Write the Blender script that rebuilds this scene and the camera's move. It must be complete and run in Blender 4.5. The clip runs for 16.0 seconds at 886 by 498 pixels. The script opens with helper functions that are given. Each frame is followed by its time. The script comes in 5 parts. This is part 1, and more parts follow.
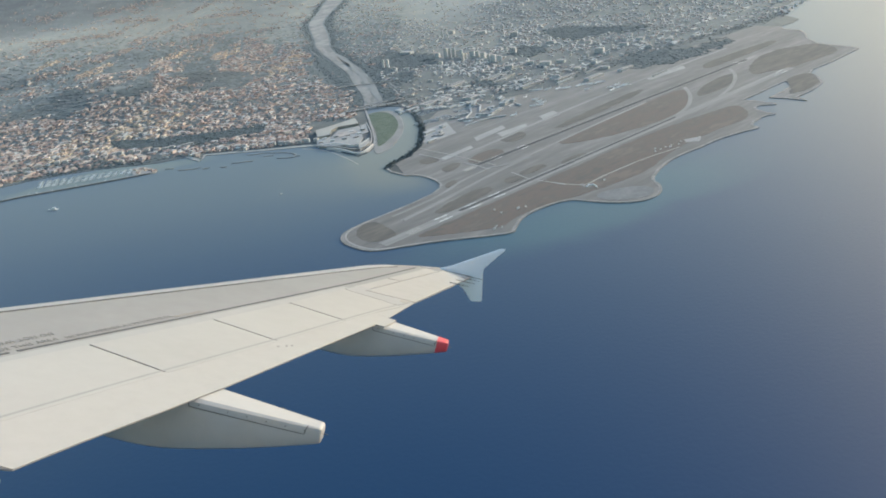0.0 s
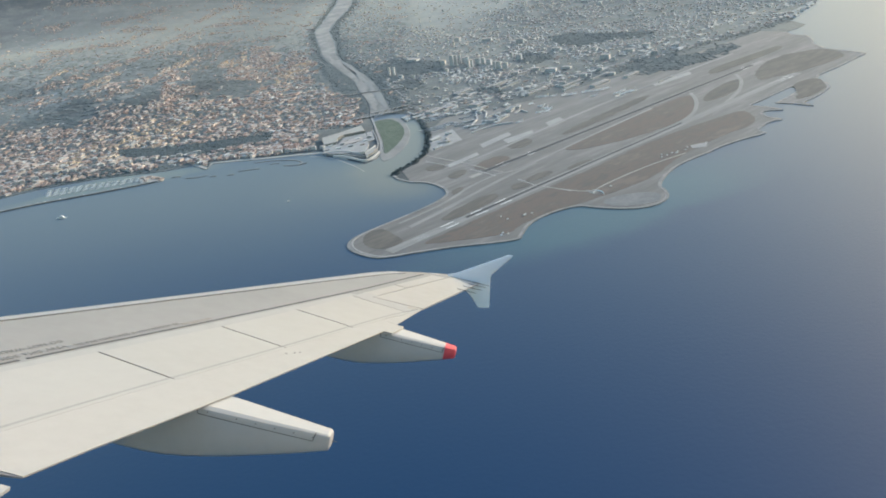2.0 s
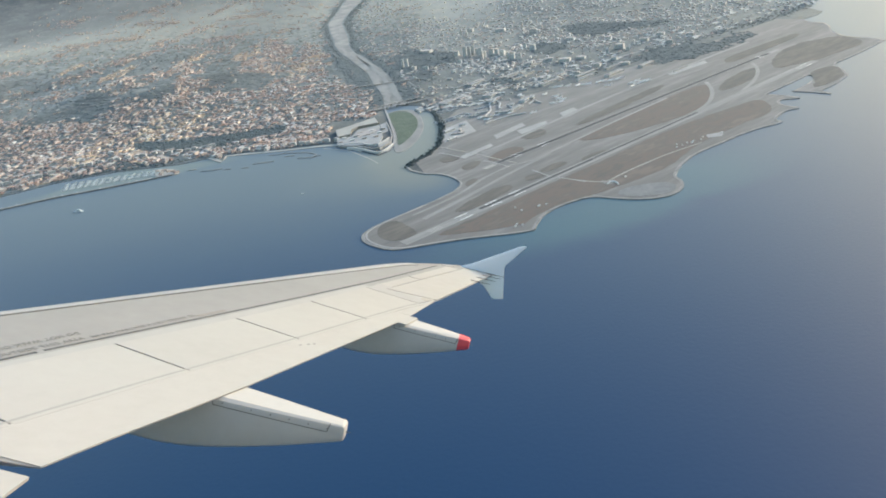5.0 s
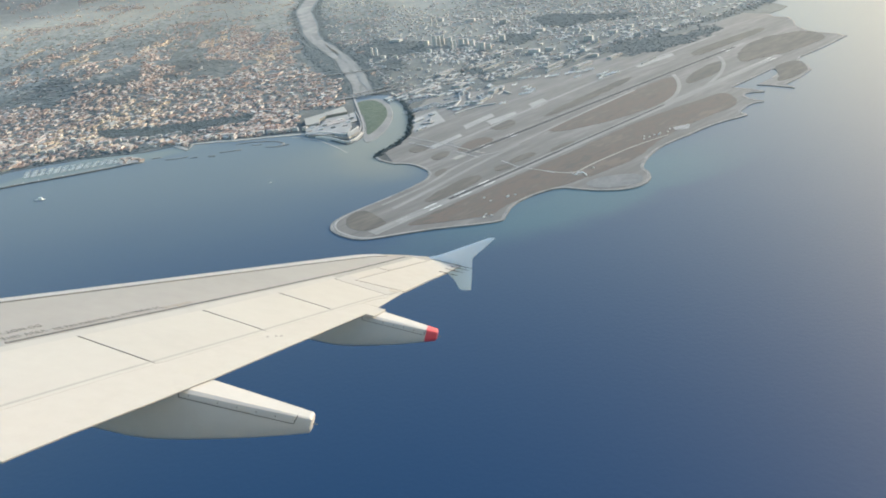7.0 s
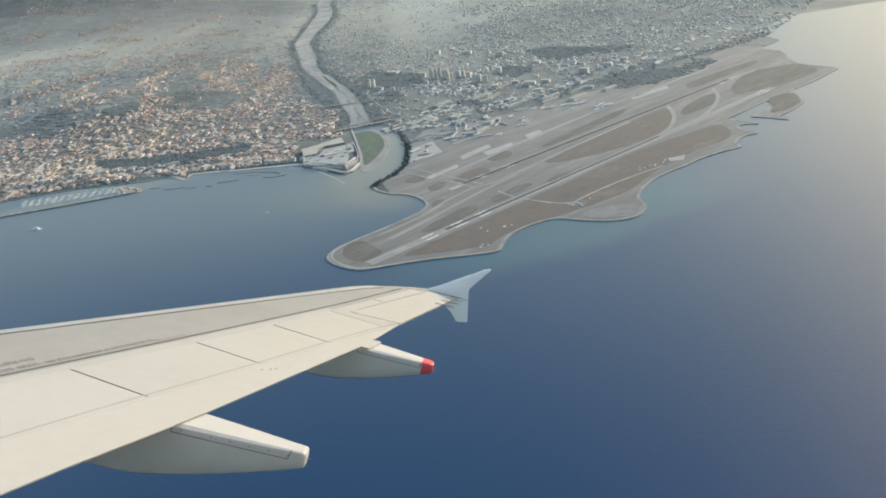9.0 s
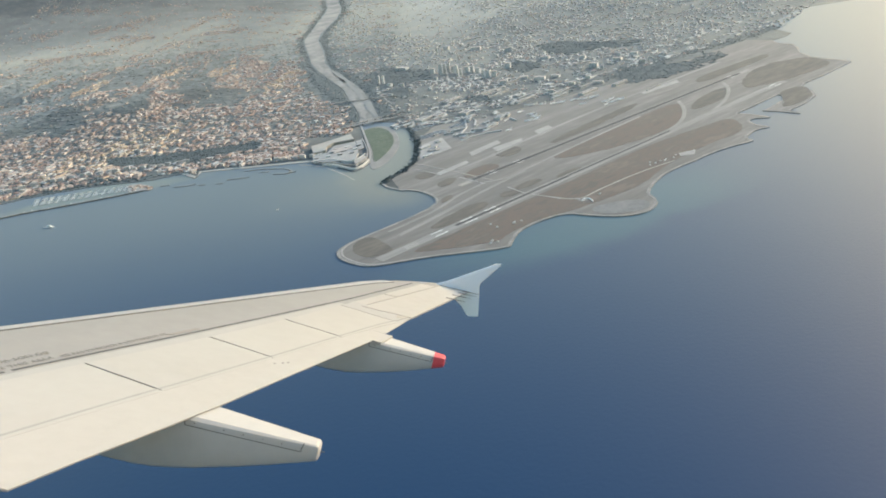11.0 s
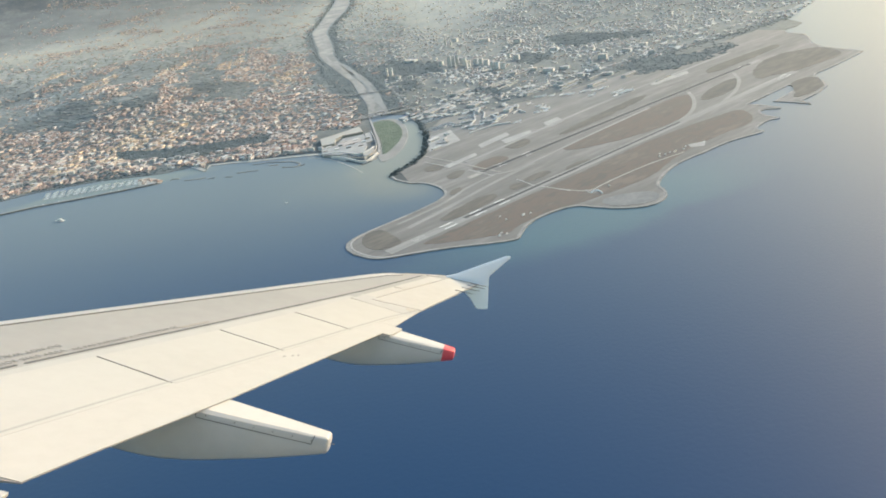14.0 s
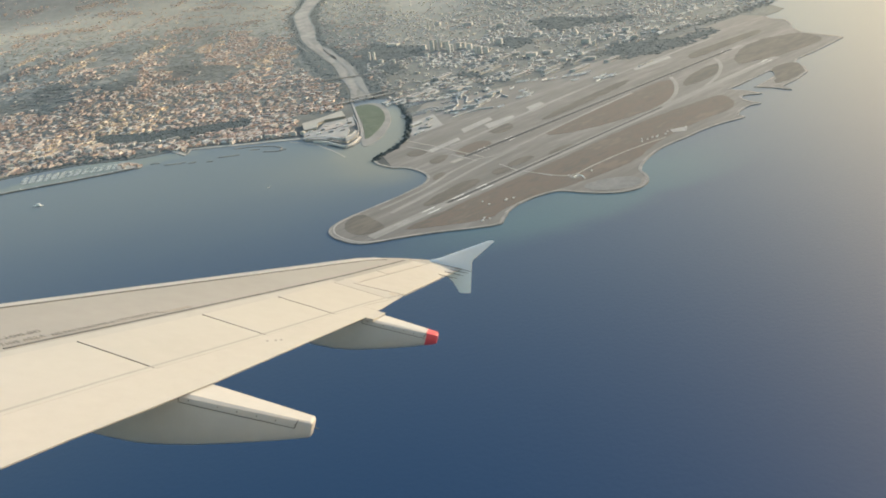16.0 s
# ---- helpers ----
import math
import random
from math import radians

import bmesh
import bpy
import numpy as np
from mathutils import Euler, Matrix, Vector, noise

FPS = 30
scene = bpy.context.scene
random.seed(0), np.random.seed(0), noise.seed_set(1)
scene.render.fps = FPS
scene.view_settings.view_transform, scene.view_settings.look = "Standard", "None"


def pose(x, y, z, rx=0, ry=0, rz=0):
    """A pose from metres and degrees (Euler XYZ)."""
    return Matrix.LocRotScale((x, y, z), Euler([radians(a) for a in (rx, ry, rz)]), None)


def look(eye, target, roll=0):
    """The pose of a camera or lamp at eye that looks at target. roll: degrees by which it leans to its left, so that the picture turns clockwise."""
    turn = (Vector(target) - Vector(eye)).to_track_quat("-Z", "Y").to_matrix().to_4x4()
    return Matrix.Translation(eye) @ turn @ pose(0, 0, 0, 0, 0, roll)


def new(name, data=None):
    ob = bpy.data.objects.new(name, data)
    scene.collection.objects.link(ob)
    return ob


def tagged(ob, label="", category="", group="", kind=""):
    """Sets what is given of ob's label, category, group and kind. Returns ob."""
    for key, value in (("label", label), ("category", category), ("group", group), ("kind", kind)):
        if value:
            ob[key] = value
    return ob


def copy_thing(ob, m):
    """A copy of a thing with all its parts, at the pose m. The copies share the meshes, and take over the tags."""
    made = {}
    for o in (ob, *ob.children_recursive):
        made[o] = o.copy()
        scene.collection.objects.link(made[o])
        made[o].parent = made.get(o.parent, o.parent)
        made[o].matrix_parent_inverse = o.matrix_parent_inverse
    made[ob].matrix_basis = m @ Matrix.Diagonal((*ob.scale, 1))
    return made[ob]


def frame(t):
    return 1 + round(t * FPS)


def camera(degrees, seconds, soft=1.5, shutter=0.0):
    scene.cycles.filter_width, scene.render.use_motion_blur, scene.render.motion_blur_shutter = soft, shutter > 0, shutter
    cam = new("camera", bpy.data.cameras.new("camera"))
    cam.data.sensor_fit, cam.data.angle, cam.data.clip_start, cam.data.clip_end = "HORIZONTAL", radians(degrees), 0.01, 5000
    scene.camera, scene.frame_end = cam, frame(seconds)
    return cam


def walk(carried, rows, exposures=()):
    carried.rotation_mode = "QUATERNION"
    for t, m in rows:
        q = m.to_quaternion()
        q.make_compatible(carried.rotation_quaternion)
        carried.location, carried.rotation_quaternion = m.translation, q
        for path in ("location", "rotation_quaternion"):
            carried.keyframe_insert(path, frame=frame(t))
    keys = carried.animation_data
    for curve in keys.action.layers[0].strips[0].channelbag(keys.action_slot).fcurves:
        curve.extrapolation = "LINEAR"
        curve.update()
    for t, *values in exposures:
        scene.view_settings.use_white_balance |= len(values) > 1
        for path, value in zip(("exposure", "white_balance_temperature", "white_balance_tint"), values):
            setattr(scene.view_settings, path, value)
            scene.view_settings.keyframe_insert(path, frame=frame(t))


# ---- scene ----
import functools

EYE = 319.36      # height of the cabin window over the sea
LAND = 0.8        # one map unit of the coast, in metres
cam = camera(59.2, 16.0, soft=1.9)
ROWS = [
    (0.0, -0.003, 0.003, -0.020, 66.46, 7.41, -1.42),
    (0.5, -0.025, 0.016, -0.033, 66.55, 7.25, -1.29),
    (1.0, -0.005, -0.004, -0.023, 66.66, 7.56, -1.17),
    (1.5, -0.021, -0.007, -0.028, 66.86, 7.64, -1.27),
    (2.0, -0.019, 0.004, -0.025, 67.01, 7.79, -1.06),
    (2.5, -0.003, -0.020, -0.017, 67.02, 7.94, -0.82),
    (3.0, -0.014, 0.008, -0.015, 66.76, 7.99, -0.63),
    (5.5, -0.006, 0.006, -0.036, 66.41, 8.46, -0.16),
    (6.0, -0.020, 0.021, -0.037, 66.21, 8.29, -0.23),
    (6.5, -0.011, -0.000, -0.013, 65.95, 8.28, -0.21),
    (7.0, 0.011, -0.011, -0.001, 65.51, 7.35, -2.22),
    (7.5, -0.007, 0.002, -0.014, 66.17, 7.02, -3.02),
    (8.0, 0.000, -0.000, -0.000, 67.33, 7.20, -3.00),
    (8.5, 0.007, -0.004, -0.011, 67.59, 7.26, -2.74),
    (9.0, 0.025, 0.006, 0.021, 67.70, 7.19, -2.42),
    (11.5, -0.008, -0.003, -0.013, 67.30, 7.77, -1.68),
    (12.0, -0.015, 0.020, -0.006, 67.13, 7.79, -1.48),
    (12.5, 0.002, 0.012, -0.014, 67.15, 7.91, -1.31),
    (13.0, 0.002, -0.003, -0.005, 67.09, 8.13, -1.41),
    (13.5, 0.009, -0.003, -0.014, 67.12, 8.07, -1.27),
    (14.0, -0.001, 0.006, -0.010, 67.02, 8.09, -1.28),
    (14.5, -0.001, -0.008, -0.027, 66.88, 8.25, -1.33),
    (15.0, -0.008, 0.006, -0.023, 66.60, 8.11, -1.15),
    (15.5, 0.002, -0.006, -0.013, 66.34, 8.07, -1.11),
    (16.0, -0.007, 0.013, -0.024, 65.75, 7.64, -2.46),
]
EXPOSURE = [
    (0.0, 0.57, 5560, 9), (1.5, 0.55, 5570, 9), (2.0, 0.63, 5580, 9), (2.5, 0.75, 5590, 9), (3.0, 0.78, 5600, 9), (5.5, 0.8, 5650, 9), (7.0, 0.87, 5730, 9), (8.0, 0.64, 5810, 9),
    (9.0, 0.68, 5850, 9), (12.0, 0.86, 6010, 9), (13.0, 0.9, 6040, 9), (14.0, 0.99, 6020, 9), (14.5, 0.82, 6180, 9), (15.0, 0.66, 6260, 9), (16.0, 0.73, 6510, 10)]
walk(cam, [(t, pose(x, y, EYE + z, rx, ry, rz)) for t, x, y, z, rx, ry, rz in ROWS], EXPOSURE)

# ---- light: a low, hazy morning sun ahead and to the east ----
SUN_AZ, SUN_EL = radians(56), radians(16)
world = bpy.data.worlds.new("morning_sky")
scene.world = world
world.use_nodes = True
wn = world.node_tree.nodes
sky = wn.new("ShaderNodeTexSky")
sky.sky_type, sky.sun_disc = "NISHITA", False
sky.sun_elevation, sky.sun_rotation = SUN_EL, SUN_AZ
sky.altitude, sky.air_density, sky.dust_density, sky.ozone_density = 0, 2.0, 4.0, 3.0
wn["Background"].inputs["Strength"].default_value = 0.20
world.node_tree.links.new(sky.outputs[0], wn["Background"].inputs["Color"])
sun = new("sun", bpy.data.lights.new("sun", "SUN"))
sun.data.energy, sun.data.angle, sun.data.color = 1.5, radians(2.0), (1.0, 0.895, 0.715)
sun_way = Vector((math.sin(SUN_AZ) * math.cos(SUN_EL), math.cos(SUN_AZ) * math.cos(SUN_EL), math.sin(SUN_EL)))
sun.matrix_world = look((600, 600, 900), Vector((600, 600, 900)) - sun_way)


# ---- materials ----
def material(name, shades, rough=0.8, metal=0.0, big=0.02, fine=0.5, bump=0.0, bump_scale=2.0, island=0.0, each=False, sheen=0.0, sheen_tint=(0.83, 0.865, 0.98), sheen_rough=0.6, coat=0.0, ior=1.45, streak=0.0):
    """A Principled surface whose colour wanders between shades at two scales; streak: draws the pattern out along the runways; island: share of the change that goes piece by piece; each: by the object, not by the piece."""
    m = bpy.data.materials.new(name)
    m.use_nodes = True
    nt = m.node_tree
    b = nt.nodes["Principled BSDF"]
    b.inputs["Roughness"].default_value, b.inputs["Metallic"].default_value, b.inputs["IOR"].default_value = rough, metal, ior
    b.inputs["Coat Weight"].default_value, b.inputs["Coat Roughness"].default_value = coat, 0.25
    # sheen and its tint stand in for air haze on the distant land
    b.inputs["Sheen Weight"].default_value, b.inputs["Sheen Roughness"].default_value = sheen, sheen_rough
    b.inputs["Sheen Tint"].default_value = (*sheen_tint, 1)
    geo = nt.nodes.new("ShaderNodeNewGeometry")
    place = geo.outputs["Position"]
    if streak:
        mp = nt.nodes.new("ShaderNodeMapping")
        mp.vector_type = "TEXTURE"
        mp.inputs["Rotation"].default_value, mp.inputs["Scale"].default_value = (0, 0, 0.68), (streak, 1, 1)
        nt.links.new(place, mp.inputs["Vector"])
        place = mp.outputs["Vector"]
    outs = []
    for scale, detail in ((big, 5), (fine, 4)):
        n = nt.nodes.new("ShaderNodeTexNoise")
        n.inputs["Scale"].default_value, n.inputs["Detail"].default_value, n.inputs["Roughness"].default_value = scale, detail, 0.62
        nt.links.new(place, n.inputs["Vector"])
        outs.append(n.outputs["Fac"])
    mix = nt.nodes.new("ShaderNodeMath")
    mix.operation = "MULTIPLY_ADD"
    nt.links.new(outs[0], mix.inputs[0])
    mix.inputs[1].default_value = 0.6
    half = nt.nodes.new("ShaderNodeMath")
    half.operation = "MULTIPLY"
    half.inputs[1].default_value = 0.4
    nt.links.new(outs[1], half.inputs[0])
    nt.links.new(half.outputs[0], mix.inputs[2])
    fac = mix.outputs[0]
    if island:
        lerp = nt.nodes.new("ShaderNodeMix")
        lerp.inputs["Factor"].default_value = island
        nt.links.new(fac, lerp.inputs["A"])
        info = nt.nodes.new("ShaderNodeObjectInfo")
        nt.links.new(info.outputs["Random"] if each else geo.outputs["Random Per Island"], lerp.inputs["B"])
        fac = lerp.outputs["Result"]
    ramp = nt.nodes.new("ShaderNodeValToRGB")
    lo, hi = (0.02, 0.98) if island > 0.5 else (0.40, 0.60) if sheen else (0.34, 0.66)
    el = ramp.color_ramp.elements
    for i, c in enumerate(shades):
        at = lo + (hi - lo) * i / max(1, len(shades) - 1)
        e = el[i] if i < 2 else el.new(at)
        e.position = at
        e.color = (*c, 1)
    nt.links.new(fac, ramp.inputs["Fac"])
    nt.links.new(ramp.outputs["Color"], b.inputs["Base Color"])
    if bump:
        n = nt.nodes.new("ShaderNodeTexNoise")
        n.inputs["Scale"].default_value, n.inputs["Detail"].default_value = bump_scale, 4
        nt.links.new(geo.outputs["Position"], n.inputs["Vector"])
        bp = nt.nodes.new("ShaderNodeBump")
        bp.inputs["Strength"].default_value, bp.inputs["Distance"].default_value = 1.0, bump
        nt.links.new(n.outputs["Fac"], bp.inputs["Height"])
        nt.links.new(bp.outputs["Normal"], b.inputs["Normal"])
    return m


HAZE_SHEEN = 0.30      # sheen weight that imitates air haze over distant ground at a low angle
# far ground: haze put into blue-leaning shades and a blue sheen
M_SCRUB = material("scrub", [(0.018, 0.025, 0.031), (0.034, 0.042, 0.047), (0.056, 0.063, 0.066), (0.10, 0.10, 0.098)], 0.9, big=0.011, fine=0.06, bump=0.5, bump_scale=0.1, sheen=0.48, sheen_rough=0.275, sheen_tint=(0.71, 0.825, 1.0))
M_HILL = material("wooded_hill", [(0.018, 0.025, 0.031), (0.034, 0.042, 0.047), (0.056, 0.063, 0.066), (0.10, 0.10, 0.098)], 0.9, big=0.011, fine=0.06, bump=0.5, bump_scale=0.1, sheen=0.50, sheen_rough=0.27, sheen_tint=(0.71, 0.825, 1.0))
M_ASPHALT = material("airfield_asphalt", [(0.062, 0.054, 0.049), (0.086, 0.075, 0.07), (0.108, 0.096, 0.089), (0.149, 0.135, 0.127)], 0.85, big=0.025, fine=0.12, sheen=0.27, streak=6.0, sheen_tint=(0.84, 0.875, 0.93))
M_RUNWAY = material("runway_asphalt", [(0.125, 0.118, 0.108), (0.165, 0.156, 0.144), (0.215, 0.204, 0.188)], 0.8, big=0.03, fine=0.2, sheen=HAZE_SHEEN, streak=8.0, sheen_tint=(0.84, 0.875, 0.93))
M_RUBBER = material("rubber_marks", [(0.02, 0.02, 0.022), (0.045, 0.044, 0.045)], 0.8, big=0.03, fine=0.3, sheen=0.1)
M_CONCRETE = material("pale_concrete", [(0.21, 0.20, 0.18), (0.26, 0.245, 0.222), (0.31, 0.295, 0.268)], 0.8, big=0.03, fine=0.3, sheen=HAZE_SHEEN)
M_DRYGRASS = material("dry_grass", [(0.042, 0.037, 0.03), (0.064, 0.053, 0.042), (0.097, 0.079, 0.063)], 0.95, big=0.03, fine=0.12, sheen=0.2, streak=4.0, sheen_tint=(0.84, 0.875, 0.93))
M_RUSTGRASS = material("parched_grass", [(0.058, 0.047, 0.037), (0.100, 0.063, 0.046), (0.070, 0.055, 0.043), (0.122, 0.084, 0.064)], 0.95, big=0.022, fine=0.12, sheen=0.2, streak=3.0, sheen_tint=(0.84, 0.875, 0.93))
M_ROCK = material("rock_armour", [(0.122, 0.119, 0.108), (0.18, 0.173, 0.151), (0.238, 0.223, 0.194)], 0.9, big=0.08, fine=0.5, bump=0.8, bump_scale=0.6, sheen=HAZE_SHEEN)
M_SAND = material("shingle_beach", [(0.25, 0.23, 0.19), (0.33, 0.31, 0.26)], 0.9, big=0.03, fine=0.4, sheen=HAZE_SHEEN)
M_GRAVEL = material("river_gravel", [(0.07, 0.075, 0.066), (0.13, 0.13, 0.118), (0.19, 0.186, 0.168), (0.24, 0.232, 0.21)], 0.9, big=0.012, fine=0.05, sheen=0.24)
M_ISLET = material("river_islet_scrub", [(0.046, 0.075, 0.043), (0.062, 0.098, 0.054), (0.09, 0.12, 0.075)], 0.95, big=0.05, fine=0.2, bump=1.0, bump_scale=0.3, sheen=0.12)
M_BAR = material("bare_shingle", [(0.115, 0.108, 0.094), (0.15, 0.142, 0.124), (0.185, 0.175, 0.154)], 0.9, big=0.02, fine=0.1, sheen=0.3)
M_STREAM = material("shallow_stream", [(0.15, 0.155, 0.145), (0.19, 0.19, 0.175)], 0.6, big=0.03, fine=0.2, sheen=0.2, ior=1.33)
M_LEAF = material("tree_leaves", [(0.050, 0.066, 0.060), (0.070, 0.086, 0.076), (0.095, 0.11, 0.097)], 0.9, big=0.02, fine=0.3, island=0.6, sheen=0.26, sheen_rough=0.6)
M_BARK = material("tree_bark", [(0.09, 0.075, 0.06), (0.14, 0.12, 0.10)], 0.9, big=0.5, fine=4.0)
M_PINE = material("pine_leaves", [(0.030, 0.044, 0.046), (0.044, 0.060, 0.060), (0.062, 0.079, 0.076)], 0.9, big=0.02, fine=0.3, island=0.6, sheen=0.19, sheen_rough=0.6, sheen_tint=(0.78, 0.87, 1.0))
M_WALL = material("house_render", [(0.37, 0.295, 0.26), (0.57, 0.42, 0.345), (0.44, 0.38, 0.345), (0.68, 0.54, 0.45), (0.41, 0.345, 0.305), (0.74, 0.66, 0.59), (0.55, 0.415, 0.35)], 0.85, island=0.85, sheen=0.25)
M_VILLA = material("villa_render", [(0.37, 0.295, 0.26), (0.57, 0.42, 0.345), (0.44, 0.38, 0.345), (0.68, 0.54, 0.45), (0.41, 0.345, 0.305), (0.74, 0.66, 0.59), (0.55, 0.415, 0.35)], 0.85, island=0.85, each=True, sheen=0.25)
M_VILLAROOF = material("villa_roof_tiles", [(0.25, 0.150, 0.115), (0.36, 0.215, 0.165), (0.30, 0.23, 0.195), (0.47, 0.33, 0.265)], 0.9, island=0.8, each=True, sheen=0.2)
M_ROOF = material("clay_tile_roof", [(0.25, 0.150, 0.115), (0.36, 0.215, 0.165), (0.30, 0.23, 0.195), (0.47, 0.33, 0.265)], 0.9, island=0.8, sheen=0.10)
M_FLATROOF = material("flat_roof", [(0.25, 0.21, 0.185), (0.38, 0.325, 0.285), (0.50, 0.44, 0.39), (0.31, 0.265, 0.235)], 0.85, island=0.8, sheen=0.2)
M_WHITEWALL = material("pale_facade", [(0.36, 0.35, 0.33), (0.48, 0.465, 0.44), (0.64, 0.62, 0.585)], 0.8, island=0.7, sheen=0.3)
M_GLASSBAND = material("facade_glass", [(0.16, 0.18, 0.20), (0.24, 0.26, 0.28)], 0.25, island=0.5)
M_SHEDROOF = material("metal_shed_roof", [(0.28, 0.275, 0.265), (0.42, 0.41, 0.39), (0.24, 0.235, 0.225)], 0.5, island=0.8, sheen=0.2)
M_CARS = material("parked_cars", [(0.12, 0.13, 0.15), (0.25, 0.26, 0.29), (0.4, 0.41, 0.43), (0.7, 0.7, 0.7)], 0.35, island=0.95)
M_BOAT = material("boat_gelcoat", [(0.62, 0.62, 0.6), (0.75, 0.75, 0.73)], 0.35, big=0.2, fine=1.0)
M_WHITE = material("white_marking", [(0.76, 0.75, 0.72), (0.88, 0.87, 0.84)], 0.7, big=0.05, fine=0.6, sheen=0.15)
M_YARD = material("grey_gravel_yard", [(0.085, 0.088, 0.088), (0.115, 0.118, 0.115), (0.15, 0.15, 0.143)], 0.85, big=0.03, fine=0.2, sheen=0.27)
M_OCHRE = material("ochre_render", [(0.82, 0.62, 0.42), (0.88, 0.74, 0.54), (0.74, 0.55, 0.40)], 0.8, island=0.8, sheen=0.25)
M_TOWER = material("tower_render", [(0.52, 0.51, 0.48), (0.62, 0.60, 0.57), (0.70, 0.68, 0.64)], 0.8, island=0.8, each=True, sheen=0.3)
M_LINE = material("pale_taxi_line", [(0.30, 0.29, 0.265), (0.38, 0.365, 0.34)], 0.8, big=0.05, fine=0.3, sheen=HAZE_SHEEN)
M_JET = material("jet_paint", [(0.80, 0.80, 0.80), (0.88, 0.88, 0.87)], 0.35, big=0.1, fine=1.0)
M_ROAD = material("road_surface", [(0.19, 0.185, 0.175), (0.25, 0.24, 0.225)], 0.85, big=0.02, fine=0.2, sheen=HAZE_SHEEN)
M_HANGAR = material("hangar_cladding", [(0.40, 0.40, 0.395), (0.52, 0.515, 0.50)], 0.6, island=0.7, sheen=0.2)

# wing paints
M_PAINT = material("wing_paint", [(0.423, 0.401, 0.37), (0.452, 0.43, 0.398), (0.474, 0.452, 0.42)], 0.42, big=0.5, fine=6.0, bump=0.0006, bump_scale=1.2, coat=0.15)
M_PANEL = material("spoiler_paint", [(0.419, 0.398, 0.368), (0.442, 0.421, 0.391), (0.462, 0.442, 0.41)], 0.38, big=0.6, fine=5.0, bump=0.0006, bump_scale=1.5, coat=0.2)
M_BARE = material("worn_wing_skin", [(0.277, 0.268, 0.258), (0.298, 0.288, 0.278), (0.316, 0.307, 0.297)], 0.45, big=0.7, fine=6.0)
M_PANELGREY = material("fixed_panel_paint", [(0.367, 0.355, 0.339), (0.395, 0.383, 0.366), (0.419, 0.406, 0.39)], 0.42, big=0.7, fine=6.0, bump=0.0005, bump_scale=1.2)
M_STAIN = material("fluid_stain", [(0.40, 0.345, 0.28), (0.42, 0.375, 0.32), (0.40, 0.375, 0.34)], 0.6, big=1.5, fine=8.0)
M_SLAT = material("polished_leading_edge", [(0.493, 0.493, 0.493), (0.558, 0.558, 0.553)], 0.35, metal=0.35, big=0.6, fine=5.0)
M_SEAL = material("dark_seal", [(0.12, 0.115, 0.115), (0.17, 0.16, 0.15)], 0.7, big=2.0, fine=20.0)
M_SEALSOFT = material("worn_seal", [(0.27, 0.25, 0.23), (0.36, 0.34, 0.31)], 0.7, big=2.0, fine=20.0)
M_SLATE = material("grey_lip_seal", [(0.32, 0.31, 0.295), (0.38, 0.365, 0.345)], 0.6, big=2.0, fine=20.0)
M_INK = material("black_stencil", [(0.07, 0.07, 0.075), (0.13, 0.13, 0.13)], 0.6, big=3.0, fine=30.0)
M_INKSOFT = material("worn_stencil", [(0.15, 0.145, 0.14), (0.22, 0.21, 0.20)], 0.7, big=3.0, fine=30.0)
M_FAIRING = material("fairing_paint", [(0.446, 0.434, 0.414), (0.477, 0.465, 0.445), (0.499, 0.487, 0.465)], 0.6, big=0.8, fine=5.0)
M_RED = material("red_paint", [(0.60, 0.075, 0.09), (0.68, 0.095, 0.11)], 0.4, big=1.5, fine=8.0)
M_FENCE = material("wingtip_paint", [(0.86, 0.87, 0.87), (0.90, 0.91, 0.91)], 0.35, big=0.8, fine=5.0)
M_STEEL = material("bare_metal", [(0.25, 0.24, 0.23), (0.33, 0.32, 0.30)], 0.45, metal=0.7, big=4.0, fine=30.0)


